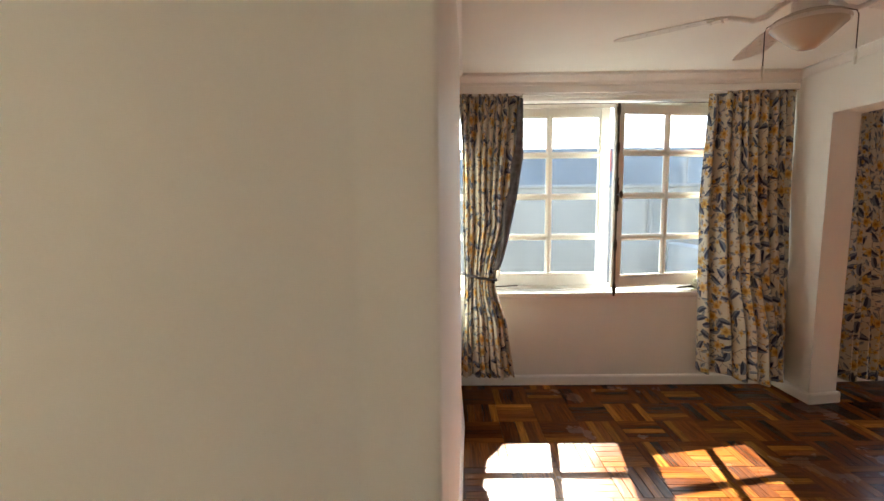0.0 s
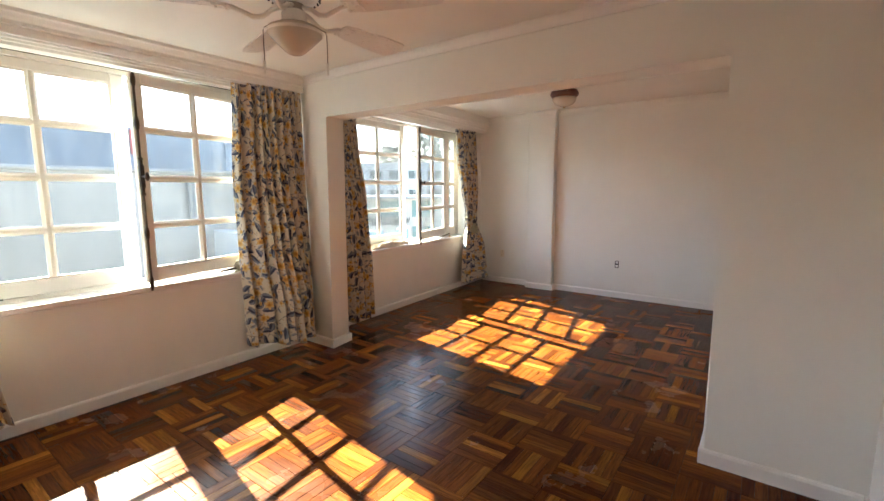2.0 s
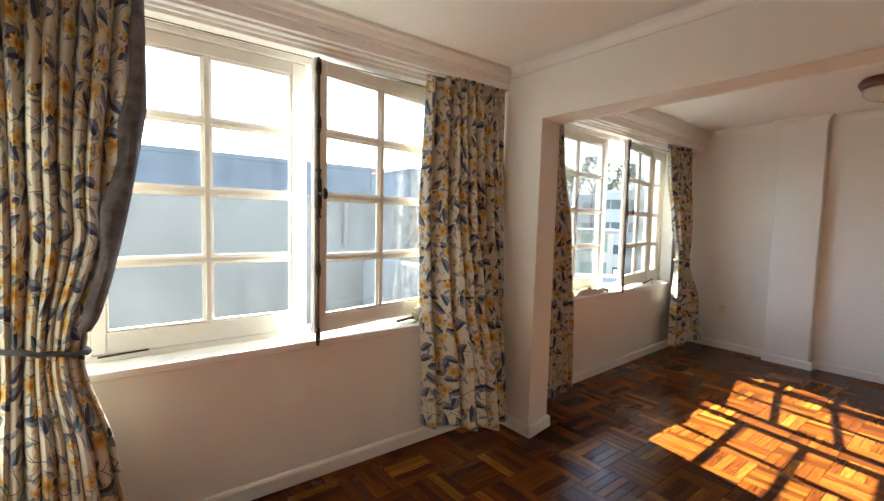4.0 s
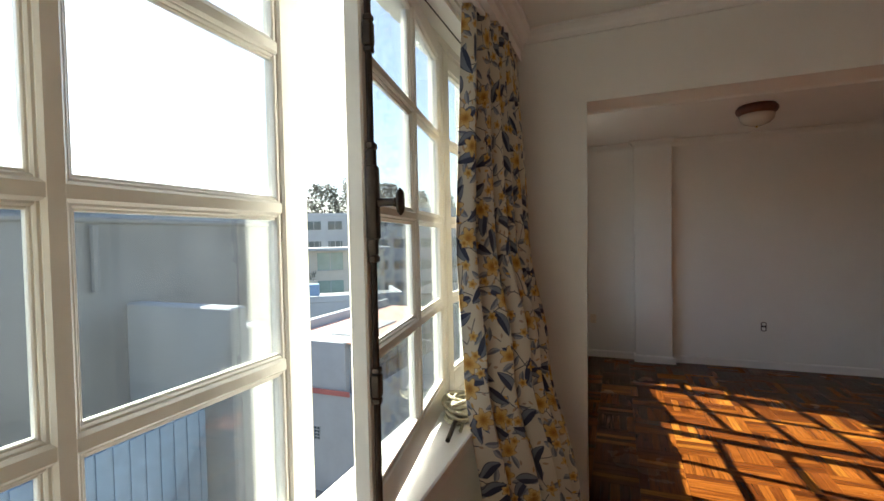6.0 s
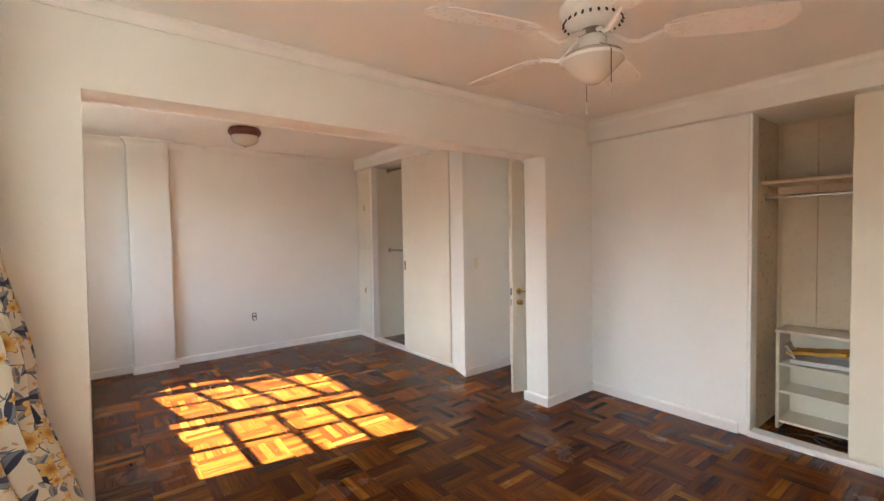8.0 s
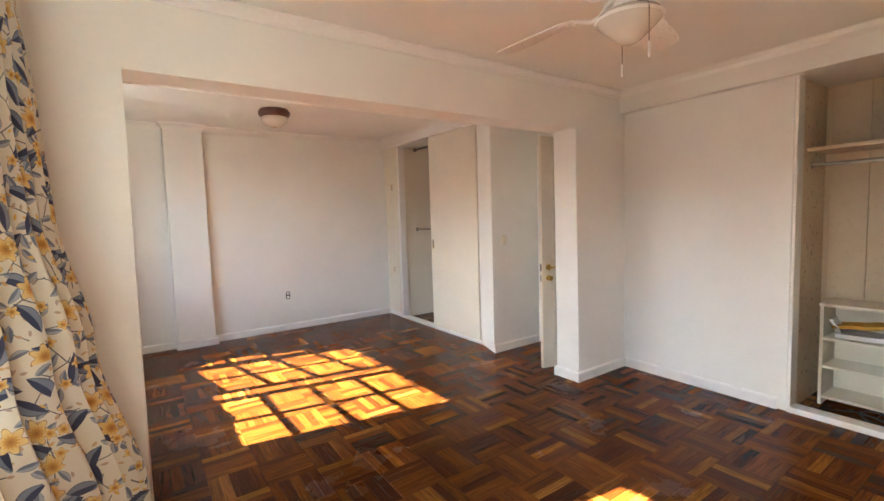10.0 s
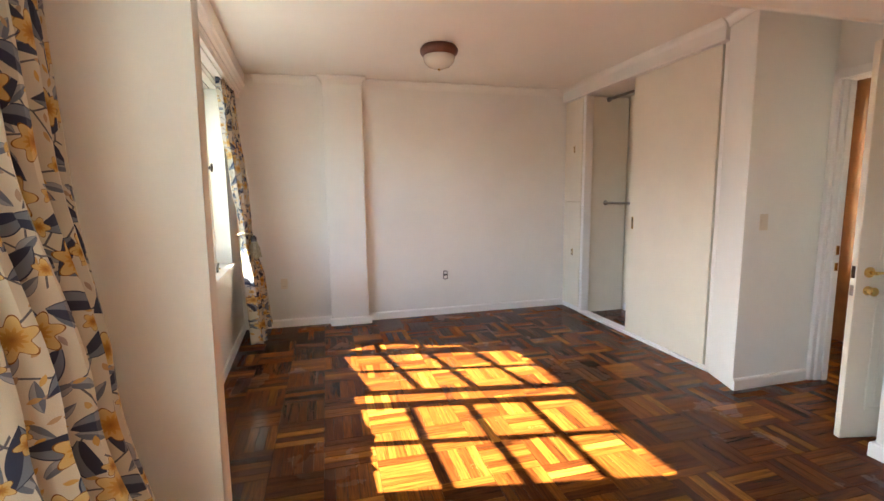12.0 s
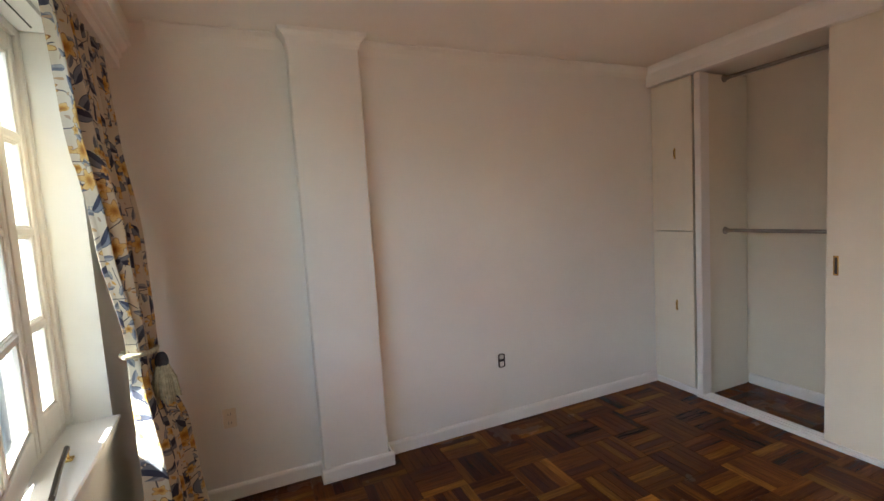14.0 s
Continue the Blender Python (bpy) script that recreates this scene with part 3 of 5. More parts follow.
def sash(parent, width, cols, z0, z1, stile_l, stile_r, name="sash"):
    """A glazed leaf in the plane y=0 from x=0: stiles, rails, glazing bars and panes."""
    t = 0.022
    part("stile", boxes((0, -t, z0, stile_l, t, z1), bev=0.005), FRAME, parent)
    part("stile", boxes((width - stile_r, -t, z0, width, t, z1), bev=0.005), FRAME, parent)
    part("rail", boxes((stile_l, -t + 0.002, z0, width - stile_r, t - 0.002, ROWS_Z[0]), bev=0.004), FRAME, parent)
    part("rail", boxes((stile_l, -t + 0.002, ROWS_Z[4], width - stile_r, t - 0.002, z1), bev=0.004), FRAME, parent)
    inner = width - stile_l - stile_r
    for z in ROWS_Z[1:4]:
        bm = boxes((stile_l, -0.020, z - 0.015, width - stile_r, 0.020, z + 0.015), bev=0.005)
        box(bm, stile_l, -0.012, z - 0.022, width - stile_r, 0.012, z + 0.022, bev=0.003)
        box(bm, stile_l, -0.006, z - 0.027, width - stile_r, 0.006, z + 0.027, bev=0.002)
        part("glazing_bar", bm, FRAME, parent)
    for c in range(1, cols):
        x = stile_l + inner * c / cols
        bm = boxes((x - 0.016, -0.021, ROWS_Z[0], x + 0.016, 0.021, ROWS_Z[4]), bev=0.005)
        box(bm, x - 0.023, -0.013, ROWS_Z[0], x + 0.023, 0.013, ROWS_Z[4], bev=0.003)
        box(bm, x - 0.028, -0.007, ROWS_Z[0], x + 0.028, 0.007, ROWS_Z[4], bev=0.002)
        part("glazing_bar", bm, FRAME, parent)
    # glazing bead round the leaf
    g = 0.012
    bm = boxes((stile_l, -0.014, ROWS_Z[0], stile_l + g, 0.014, ROWS_Z[4]), (width - stile_r - g, -0.014, ROWS_Z[0], width - stile_r, 0.014, ROWS_Z[4]),
               (stile_l, -0.0135, ROWS_Z[0], width - stile_r, 0.0135, ROWS_Z[0] + g), (stile_l, -0.0135, ROWS_Z[4] - g, width - stile_r, 0.0135, ROWS_Z[4]), bev=0.003)
    part("glazing_bead", bm, FRAME, parent)
    for c in range(cols):
        xa, xb = stile_l + inner * c / cols, stile_l + inner * (c + 1) / cols
        for za, zb in zip(ROWS_Z, ROWS_Z[1:]):
            p = part("pane", boxes((xa + 0.006, -0.002, za + 0.006, xb - 0.006, 0.002, zb - 0.006)), GLASS, parent)
            p.visible_shadow = False


def cremone(parent, x, side):
    """A long bronze bolt with its lock case and knob on the inner face."""
    y = 0.034
    part("bolt_rod", tube([(x, y, 0.80), (x, y, 2.41)], 0.0085, 8), BRONZE, parent, "dark bronze bolt rod", True)
    case = boxes((x - 0.016, y - 0.012, 1.58, x + 0.016, y + 0.016, 1.75), bev=0.006, seg=2)
    for dz in (1.565, 1.765):
        box(case, x - 0.011, y - 0.012, dz - 0.022, x + 0.011, y + 0.012, dz + 0.022, bev=0.006, seg=2)
    for dz in (1.535, 1.795):
        box(case, x - 0.016, y - 0.008, dz - 0.009, x + 0.016, y + 0.012, dz + 0.009, bev=0.004)
    lock = part("lock_case", case, BRONZE, parent, "ornate dark bronze lock case", True)
    knob = lathe([(0.0, 0), (0.011, 0.0), (0.009, 0.012), (0.009, 0.036), (0.012, 0.040), (0.010, 0.046), (0.0, 0.046)], 14)
    bmesh.ops.transform(knob, matrix=pose(x, y + 0.014, 1.665, -90, 0, 0), verts=knob.verts)
    head = lathe([(0.0, 0), (0.020, 0.003), (0.026, 0.010), (0.020, 0.017), (0.0, 0.020)], 16)
    bmesh.ops.transform(head, matrix=pose(x, y + 0.058, 1.665, -90, 0, 0) @ Matrix.Diagonal((0.62, 1.25, 1, 1)), verts=head.verts)
    part("knob_stem", knob, BRONZE, lock, "", True)
    part("knob", head, BRONZE, lock, "oval bronze knob", True)
    for z in (0.86, 1.24, 2.05, 2.36):
        bm = boxes((x - 0.014, y - 0.011, z - 0.028, x + 0.014, y + 0.012, z + 0.028), bev=0.004)
        for dz in (-0.036, 0.036):
            box(bm, x - 0.011, y - 0.009, z + dz - 0.007, x + 0.011, y + 0.012, z + dz + 0.007, bev=0.003)
        part("rod_guide", bm, BRONZE, parent, "", True)


def window(name, x0, xb, xc, swing, label):
    w = thing(name, label, "window", (x0, GLAZE, 0), kind="structure")
    fr = 0.04
    xa = 0.435   # sidelight | casement | casement | sidelight
    z0, z1 = SILL + 0.012, 2.45
    part("window_frame", boxes((0, -0.035, z0, fr, 0.05, z1), (WIN_W - fr, -0.035, z0, WIN_W, 0.05, z1), (fr, -0.035, 2.415, WIN_W - fr, 0.05, z1), (fr, -0.02, z0 - 0.012, WIN_W - fr, 0.05, z0 + 0.02),
         (xa - 0.012, -0.030, z0 + 0.02, xa + 0.03, 0.045, 2.415), (xc - 0.008, -0.030, z0 + 0.02, xc + 0.035, 0.045, 2.415), bev=0.003), FRAME, w)
    left = part("sidelight", bmesh.new(), FRAME, w)
    left.location = (fr, 0, 0)
    for width, cols, at, turn in ((xa - 0.012 - fr, 1, fr, 0), (WIN_W - fr - xc - 0.035, 1, xc + 0.035, 0)):
        s = left if at == fr else part("sidelight", bmesh.new(), FRAME, w)
        s.location = (at, 0, 0)
        sash(s, width, cols, z0 + 0.02, 2.415, 0.045, 0.045)
    c = part("casement", bmesh.new(), FRAME, w)
    c.location = (xa + 0.032, -0.004, 0)
    sash(c, xb - xa - 0.036, 2, z0 + 0.022, 2.413, 0.062, 0.085)
    d = part("casement", bmesh.new(), FRAME, w)
    width = 0.965
    d.matrix_basis = pose(xc - 0.010, -0.004, 0, 0, 0, 180 + swing) @ Matrix.Diagonal((1, 1, 1, 1))
    # built from the hinge outwards; turned half round, its inner face is +y
    sash(d, width, 2, z0 + 0.022, 2.413, 0.062, 0.075)
    cremone(d, width - 0.016, 1)
    # stay arm with a thumb screw between casement and sill
    stay = part("stay_arm", tube([(xc - 0.38, -0.10 - 0.006 * swing, SILL + 0.03), (xc - 0.20, -0.13, SILL + 0.036), (xc - 0.06, -0.115, SILL + 0.05)], 0.009, 8), BRONZE, w, "dark bronze stay arm", True)
    part("thumb_screw", boxes((xc - 0.075, -0.13, SILL + 0.002, xc - 0.045, -0.10, SILL + 0.012), (xc - 0.064, -0.119, SILL + 0.012, xc - 0.056, -0.111, SILL + 0.035), (xc - 0.072, -0.121, SILL + 0.035, xc - 0.048, -0.109, SILL + 0.042), bev=0.002), BRASS, stay)
    stay = part("stay_arm", tube([(xa + 0.06, -0.05, SILL + 0.03), (xa + 0.26, -0.035, SILL + 0.035)], 0.005, 6), BRONZE, w, "dark bronze stay arm", True)
    part("curtain_wire", tube([(0.1, -0.10, 2.435), (WIN_W - 0.1, -0.10, 2.432)], 0.003, 6), BRONZE, w, "thin wire along the window head", True)
    return w, c


w1, leaf1 = window("window_1", WIN_A, 1.495, 2.43, 10.2, "wide cream wooden casement window, one leaf ajar")
w2, leaf2 = window("window_2", WIN_B, 1.535, 2.575, 10.0, "wide cream wooden casement window, one leaf ajar")
part("catch", tube([(0.43, -0.025, 1.69), (0.452, -0.03, 1.675), (0.475, -0.032, 1.69), (0.482, -0.034, 1.73), (0.478, -0.045, 1.78), (0.486, -0.055, 1.82)], 0.009, 8, taper=0.005), BRONZE, leaf2, "curved dark bronze catch", True)
askew(w2)
inward(w1)

# ---- curtains ----
def curtain(name, keys, pleats, seed, label):
    """Pleated cloth. keys: rows (z, x0, x1, y, depth, skew, bulge into the room) from the hem up; between them it glides."""
    rnd = random.Random(seed)
    th = thing(name, label, "curtain", ((keys[0][1] + keys[0][2]) / 2, keys[0][3], keys[0][0]), group="floral curtains")
    ox, oy, oz = th.location
    nu, nv = pleats * 14, 64
    jit = [rnd.uniform(-0.55, 0.55) for _ in range(pleats + 2)]
    amp = [rnd.uniform(0.6, 1.45) for _ in range(pleats + 2)]
    bm = bmesh.new()
    uvl = bm.loops.layers.uv.new("UVMap")
    keys = [(*k, 0.0, 0.0)[:7] for k in keys]
    zs = [k[0] for k in keys]

    def at(z):
        for a, b in zip(keys, keys[1:]):
            if z <= b[0] + 1e-6:
                f = (z - a[0]) / (b[0] - a[0])
                f = f * f * (3 - 2 * f) if (a is not keys[0] and b is not keys[-1]) else f
                return [p + (q - p) * f for p, q in zip(a[1:], b[1:])]
        return keys[-1][1:]

    grid = []
    for j in range(nv + 1):
        v = j / nv
        z = zs[0] + (zs[-1] - zs[0]) * v
        x0, x1, y, dep, skew, bulge = at(z)
        row = []
        for i in range(nu + 1):
            s = i / nu
            k = s * pleats
            n = min(int(k), pleats - 1)
            f = k - n
            ph = 2 * math.pi * (k + (1 - f) * jit[n] * 0.5 + f * jit[n + 1] * 0.5)
            a = dep * (amp[n] * (1 - f) + amp[n + 1] * f)
            wob = 0.02 * noise.noise(Vector((s * 3, z * 1.3, seed)))
            fold = math.sin(ph) + 0.25 * math.sin(2 * ph + 1.3 * z)
            xx = x0 + (x1 - x0) * s + 0.35 * a * math.cos(ph) * (1 if 0 < i < nu else 0)
            hem = 0.016 * math.sin(ph * 0.5 + seed) * (1 - v) ** 6
            row.append(bm.verts.new((xx - ox + wob, y + skew * (s - 0.5) - bulge * math.sin(math.pi * s ** 1.2) + a * fold + wob - oy, z + hem - oz)))
        grid.append(row)
    girth = [0.0]
    for p, q in zip(grid[nv // 2], grid[nv // 2][1:]):
        girth.append(girth[-1] + (q.co - p.co).length)
    for j in range(nv):
        for i in range(nu):
            f = bm.faces.new((grid[j][i], grid[j][i + 1], grid[j + 1][i + 1], grid[j + 1][i]))
            for lp, (ii, jj) in zip(f.loops, ((i, j), (i + 1, j), (i + 1, j + 1), (i, j + 1))):
                lp[uvl].uv = (girth[ii] * 1.1 + seed * 0.37, (zs[-1] - zs[0]) * jj / nv + seed * 0.21)
    cl = part("cloth", bm, FLORAL, th, "", True)
    so = cl.modifiers.new("thick", "SOLIDIFY")
    so.thickness = 0.004
    return th


def tassel(parent, x, y, z, n=26):
    bm = bmesh.new()
    rnd = random.Random(3)
    for i in range(n):
        a = 2 * math.pi * i / n
        r = 0.046 + rnd.uniform(-0.012, 0.012)
        tube([(x + 0.012 * math.cos(a), y + 0.012 * math.sin(a), z), (x + r * 0.8 * math.cos(a), y + r * 0.8 * math.sin(a), z - 0.09), (x + r * math.cos(a), y + r * math.sin(a), z - 0.17 - rnd.uniform(0, 0.025))], 0.0055, 5, bm)
    tas = part("tassel", bm, TASSEL, parent, "cream and olive tassel fringe", True)
    part("knot", lathe([(0, z + 0.035), (0.014, z + 0.03), (0.024, z + 0.012), (0.028, z - 0.01), (0.024, z - 0.03), (0.014, z - 0.036), (0, z - 0.036)], 16, x, y), CORD, tas, "dark blue knotted head", True)


TASSEL = surface("cream_olive_braid", (0.42, 0.39, 0.27), 0.85, vary=0.4, scale=60, fine=200, bump=0.5)
CORD = surface("dark_braid", (0.05, 0.05, 0.06), 0.85, vary=0.4, scale=60, fine=200, bump=0.5)


def tieback(curt, x0, x1, y, z0, z1, depth, material):
    o = curt.location
    pts = []
    for i in range(25):
        a = 2 * math.pi * i / 24
        pts.append(((x0 + x1) / 2 + (x1 - x0) / 2 * math.cos(a) - o.x, y + depth * math.sin(a) - o.y, (z0 + z1) / 2 + (z1 - z0) / 2 * math.cos(a) + 0.004 * math.sin(9 * a) - o.z))
    return part("tieback", tube(pts, 0.011, 8), material, curt, "braided cord tieback", True)


HEADZ = 2.486
c = curtain("curtain", [(0.19, 0.79, 1.22, 4.50, 0.055, -0.06), (0.55, 0.81, 1.17, 4.53, 0.05, -0.05), (0.96, 0.83, 1.07, 4.59, 0.032), (1.02, 0.83, 1.08, 4.59, 0.032), (1.5, 0.82, 1.22, 4.64, 0.040), (2.1, 0.81, 1.28, 4.67, 0.034), (HEADZ, 0.80, 1.31, 4.695, 0.026)], 9, 1,
            "off-white floral print curtain held by a dark tieback")
tieback(c, 0.80, 1.09, 4.59, 1.03, 0.97, 0.075, CORD)
# folded-back edge of the cloth; its shade is put into the dark colour
REVERSE = surface("shaded_reverse_of_print", (0.13, 0.115, 0.12), 0.9, vary=0.6, scale=16, fine=300, bump=0.3)
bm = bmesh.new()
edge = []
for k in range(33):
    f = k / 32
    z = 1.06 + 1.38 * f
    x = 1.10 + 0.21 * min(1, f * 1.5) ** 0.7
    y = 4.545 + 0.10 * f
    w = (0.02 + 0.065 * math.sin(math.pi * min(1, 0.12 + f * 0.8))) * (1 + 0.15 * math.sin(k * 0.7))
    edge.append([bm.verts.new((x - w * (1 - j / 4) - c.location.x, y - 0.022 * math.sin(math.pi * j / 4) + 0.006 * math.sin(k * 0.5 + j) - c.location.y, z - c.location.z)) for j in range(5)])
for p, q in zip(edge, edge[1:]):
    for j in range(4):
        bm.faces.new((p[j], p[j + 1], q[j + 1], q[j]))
turned = part("turned_edge", bm, REVERSE, c, "reverse side of the cloth, folded back, coloured as in shade", True)
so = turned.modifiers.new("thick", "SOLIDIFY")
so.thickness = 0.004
curtain("curtain", [(0.17, 2.82, 3.51, 4.645, 0.048, 0, 0.27), (0.45, 2.82, 3.515, 4.655, 0.046, 0, 0.235), (1.05, 2.83, 3.52, 4.69, 0.040, -0.07, 0.135), (1.6, 2.84, 3.52, 4.71, 0.034, -0.09, 0.075), (HEADZ, 2.86, 3.52, 4.70, 0.024, -0.04, 0.025)], 9, 2,
        "off-white floral print curtain swelling out over the sill")
c = curtain("curtain", [(0.10, 3.84, 4.34, 4.63, 0.05), (0.6, 3.85, 4.32, 4.64, 0.05), (1.4, 3.88, 4.29, 4.68, 0.048), (2.1, 3.90, 4.25, 4.73, 0.038), (HEADZ, 3.92, 4.24, 4.75, 0.030)], 6, 3,
        "off-white floral print curtain hanging loose by the pillar")
askew(c)
c = curtain("curtain", [(0.13, 6.36, 7.02, 4.57, 0.065), (0.6, 6.44, 7.00, 4.61, 0.055), (1.06, 6.62, 6.88, 4.67, 0.036), (1.14, 6.62, 6.87, 4.67, 0.036), (1.6, 6.53, 6.94, 4.70, 0.045), (2.1, 6.45, 6.99, 4.73, 0.038), (HEADZ, 6.42, 7.01, 4.745, 0.030)], 7, 4,
            "off-white floral print curtain with a tasselled tieback")
tieback(c, 6.605, 6.885, 4.665, 1.12, 1.09, 0.062, TASSEL)
tassel(c, 6.72 - c.location.x, 4.585 - c.location.y, 1.06 - c.location.z)
askew(c)
for x0, x1 in ((0.80, 3.50), (3.80, 7.25)):
    ob = tagged(finish("curtain_rail", boxes((x0, 4.725, 2.472, x1, 4.745, 2.4875), bev=0.003), WPLASTIC), "white curtain rail under the cornice", "curtain rail")
    if x0 > DIV1:
        askew(ob)
    else:
        inward(ob)

# ---- ceiling fan ----
FX, FY = 2.04, 2.71
fan = thing("ceiling_fan", "white five-blade ceiling fan with an opal glass light", "ceiling fan", (FX, FY, CEIL_A))
part("canopy", lathe([(0, 0), (0.075, 0), (0.07, -0.03), (0.03, -0.06), (0.014, -0.065), (0.0, -0.065)], 28), FANW, fan, "", True)
part("down_rod", tube([(0, 0, -0.06), (0, 0, -0.13)], 0.013, 12), FANW, fan, "", True)
part("motor_housing", lathe([(0.0, -0.115), (0.06, -0.12), (0.105, -0.135), (0.128, -0.165), (0.128, -0.195), (0.12, -0.205), (0.10, -0.235), (0.062, -0.255), (0.0, -0.255)], 36), FANW, fan, "", True)
part("hub", lathe([(0.0, -0.25), (0.045, -0.25), (0.045, -0.285), (0.0, -0.285)], 24), STEEL, fan, "dull grey metal hub", True)
for i in range(24):
    a = 2 * math.pi * i / 24
    bm = boxes((-0.004, -0.002, -0.014, 0.004, 0.004, 0.014), bev=0.001)
    bmesh.ops.transform(bm, matrix=pose(0.1095 * math.cos(a), 0.1115 * math.sin(a), -0.220, 0, 0, math.degrees(a) + 90) @ pose(0, 0, 0, -32, 0, 0), verts=bm.verts)
    # solid black blocks on the housing, for the shade in its vents
    part("vent_slot_shade", bm, BLACK, fan)
part("switch_housing", lathe([(0, -0.282), (0.046, -0.282), (0.054, -0.292), (0.054, -0.335), (0.066, -0.345), (0.0, -0.345)], 28), FANW, fan, "", True)
shade = part("light_shade", lathe([(0.055, -0.340), (0.085, -0.343), (0.113, -0.356), (0.121, -0.372), (0.118, -0.382), (0.083, -0.417), (0.045, -0.452), (0.030, -0.462), (0.0, -0.466)], 40), OPAL, fan, "opal glass bowl shade", True)
part("shade_rim", lathe([(0.118, -0.366), (0.126, -0.372), (0.123, -0.383), (0.115, -0.379), (0.118, -0.366)], 40), FANW, shade, "", True)
FAN_TURN = 0.5
for i in range(5):
    a = FAN_TURN + 72 * i
    arm = tube([(0.040, 0, -0.268), (0.09, 0, -0.285), (0.13, 0, -0.315), (0.17, 0, -0.322), (0.215, 0, -0.305), (0.25, 0, -0.292), (0.27, 0, -0.29)], 0.010, 8)
    box(arm, 0.255, -0.042, -0.297, 0.33, 0.042, -0.289, bev=0.003)
    for sx, sy in ((0.275, 0.025), (0.275, -0.025), (0.315, 0.0)):
        box(arm, sx - 0.007, sy - 0.007, -0.303, sx + 0.007, sy + 0.007, -0.297, bev=0.003)
    bmesh.ops.transform(arm, matrix=pose(0, 0, 0, 0, 0, a) @ pose(0.26, 0, -0.29, -12, 0, 0) @ pose(-0.26, 0, 0.29), verts=arm.verts)
    br = part("blade_bracket", arm, FANW, fan, "", True)
    bm = bmesh.new()
    top, bot = [], []
    n = 14
    side = []
    for k in range(n + 1):
        f = k / n
        x = 0.27 + 0.43 * f
        w = 0.055 + 0.020 * min(1, f * 1.6)
        if f > 0.88:
            w *= math.sqrt(max(0.05, 1 - ((f - 0.88) / 0.125) ** 2))
        if f < 0.1:
            w *= 0.75 + 2.5 * f
        side.append((x, w))
    outline = [(x, w) for x, w in side] + [(x, -w) for x, w in reversed(side)]
    lo = [bm.verts.new((x, y, -0.289)) for x, y in outline]
    hi = [bm.verts.new((x, y, -0.283)) for x, y in outline]
    bm.faces.new(lo), bm.faces.new(hi)
    for k in range(len(outline)):
        j = (k + 1) % len(outline)
        bm.faces.new((lo[k], lo[j], hi[j], hi[k]))
    bmesh.ops.transform(bm, matrix=pose(0, 0, 0, 0, 0, a) @ pose(0.26, 0, -0.29, -12, 0, 0) @ pose(-0.26, 0, 0.29), verts=bm.verts)
    part("blade", bm, FANW, fan)
for dx, dy, ln in ((-0.105, 0.055, 0.22), (0.085, -0.09, 0.21)):
    ch = part("pull_chain", tube([(dx * 0.45, dy * 0.45, -0.325), (dx * 1.08, dy * 1.08, -0.365), (dx * 1.12, dy * 1.12, -0.38), (dx * 1.12, dy * 1.12, -0.34 - ln * 0.75)], 0.0018, 6), BRONZE, fan, "thin dark pull chain", True)
    part("chain_fob", tube([(dx * 1.12, dy * 1.12, -0.34 - ln * 0.75), (dx * 1.12, dy * 1.12, -0.34 - ln)], 0.005, 8, taper=0.0035), FANW, ch, "", True)

# ---- ceiling lamp of the second room ----
lamp = thing("ceiling_lamp", "flush ceiling lamp with mahogany rim and opal bowl", "ceiling lamp", (6.04, 3.01, CEIL_B - 0.002))
part("rim", lathe([(0, 0), (0.145, 0), (0.152, -0.012), (0.163, -0.026), (0.165, -0.042), (0.157, -0.062), (0.142, -0.078), (0.132, -0.083), (0.0, -0.083)], 40), MAHOG, lamp, "dark mahogany rim", True)
part("bowl", lathe([(0.132, -0.080), (0.138, -0.094), (0.130, -0.128), (0.100, -0.160), (0.05, -0.180), (0.0, -0.186)], 40), OPAL, lamp, "alabaster glass bowl", True)
part("finial", lathe([(0, -0.183), (0.012, -0.185), (0.010, -0.197), (0.0, -0.203)], 16), BRASS, lamp, "", True)

# ---- closet of the second room ----
setting("wall_soffit", boxes((4.97, 0.44, 2.60, EAST, CLOSET_B + 0.05, CEIL_B)), WALL, "white boxed soffit over the closet", "wall")
setting("trim", run([(0, 0), (0.004, 0.012), (0.02, 0.032), (0.045, 0.044), (0.045, 0.05), (0, 0.05)], (4.97, CLOSET_B + 0.05, CEIL_B - 0.05), (EAST, CLOSET_B + 0.05, CEIL_B - 0.05), (0, 1, 0)), WALL, "soft white plaster cove over the closet", "cornice", True)
setting("trim", boxes((4.97, CLOSET_B - 0.03, 2.575, EAST, CLOSET_B + 0.052, 2.604), bev=0.004), TRIM, "white painted closet head trim", "trim")
setting("trim", boxes((4.97, CLOSET_B - 0.09, 0, 6.90, CLOSET_B + 0.02, 0.028), (4.97, CLOSET_B - 0.050, 0.028, 6.90, CLOSET_B - 0.044, 0.034), (4.97, CLOSET_B - 0.014, 0.028, 6.90, CLOSET_B - 0.008, 0.034), bev=0.002), TRIM, "white painted sliding door track", "trim")
setting("trim", boxes((4.97, CLOSET_B - 0.09, 0.028, 5.012, CLOSET_B + 0.004, 2.575), bev=0.004), TRIM, "white closet jamb post", "trim")

door = thing("sliding_door", "cream painted flat sliding closet door, half open", "closet door", (5.034, CLOSET_B - 0.012, 0.034))
part("leaf", boxes((0, -0.018, 0, 0.996, 0.0145, 2.54), bev=0.004), CREAM, door)
pull = part("finger_pull", boxes((0.93, 0.0145, 1.065, 0.957, 0.018, 1.185), bev=0.003), BRASS, door, "recessed brass finger pull", True)
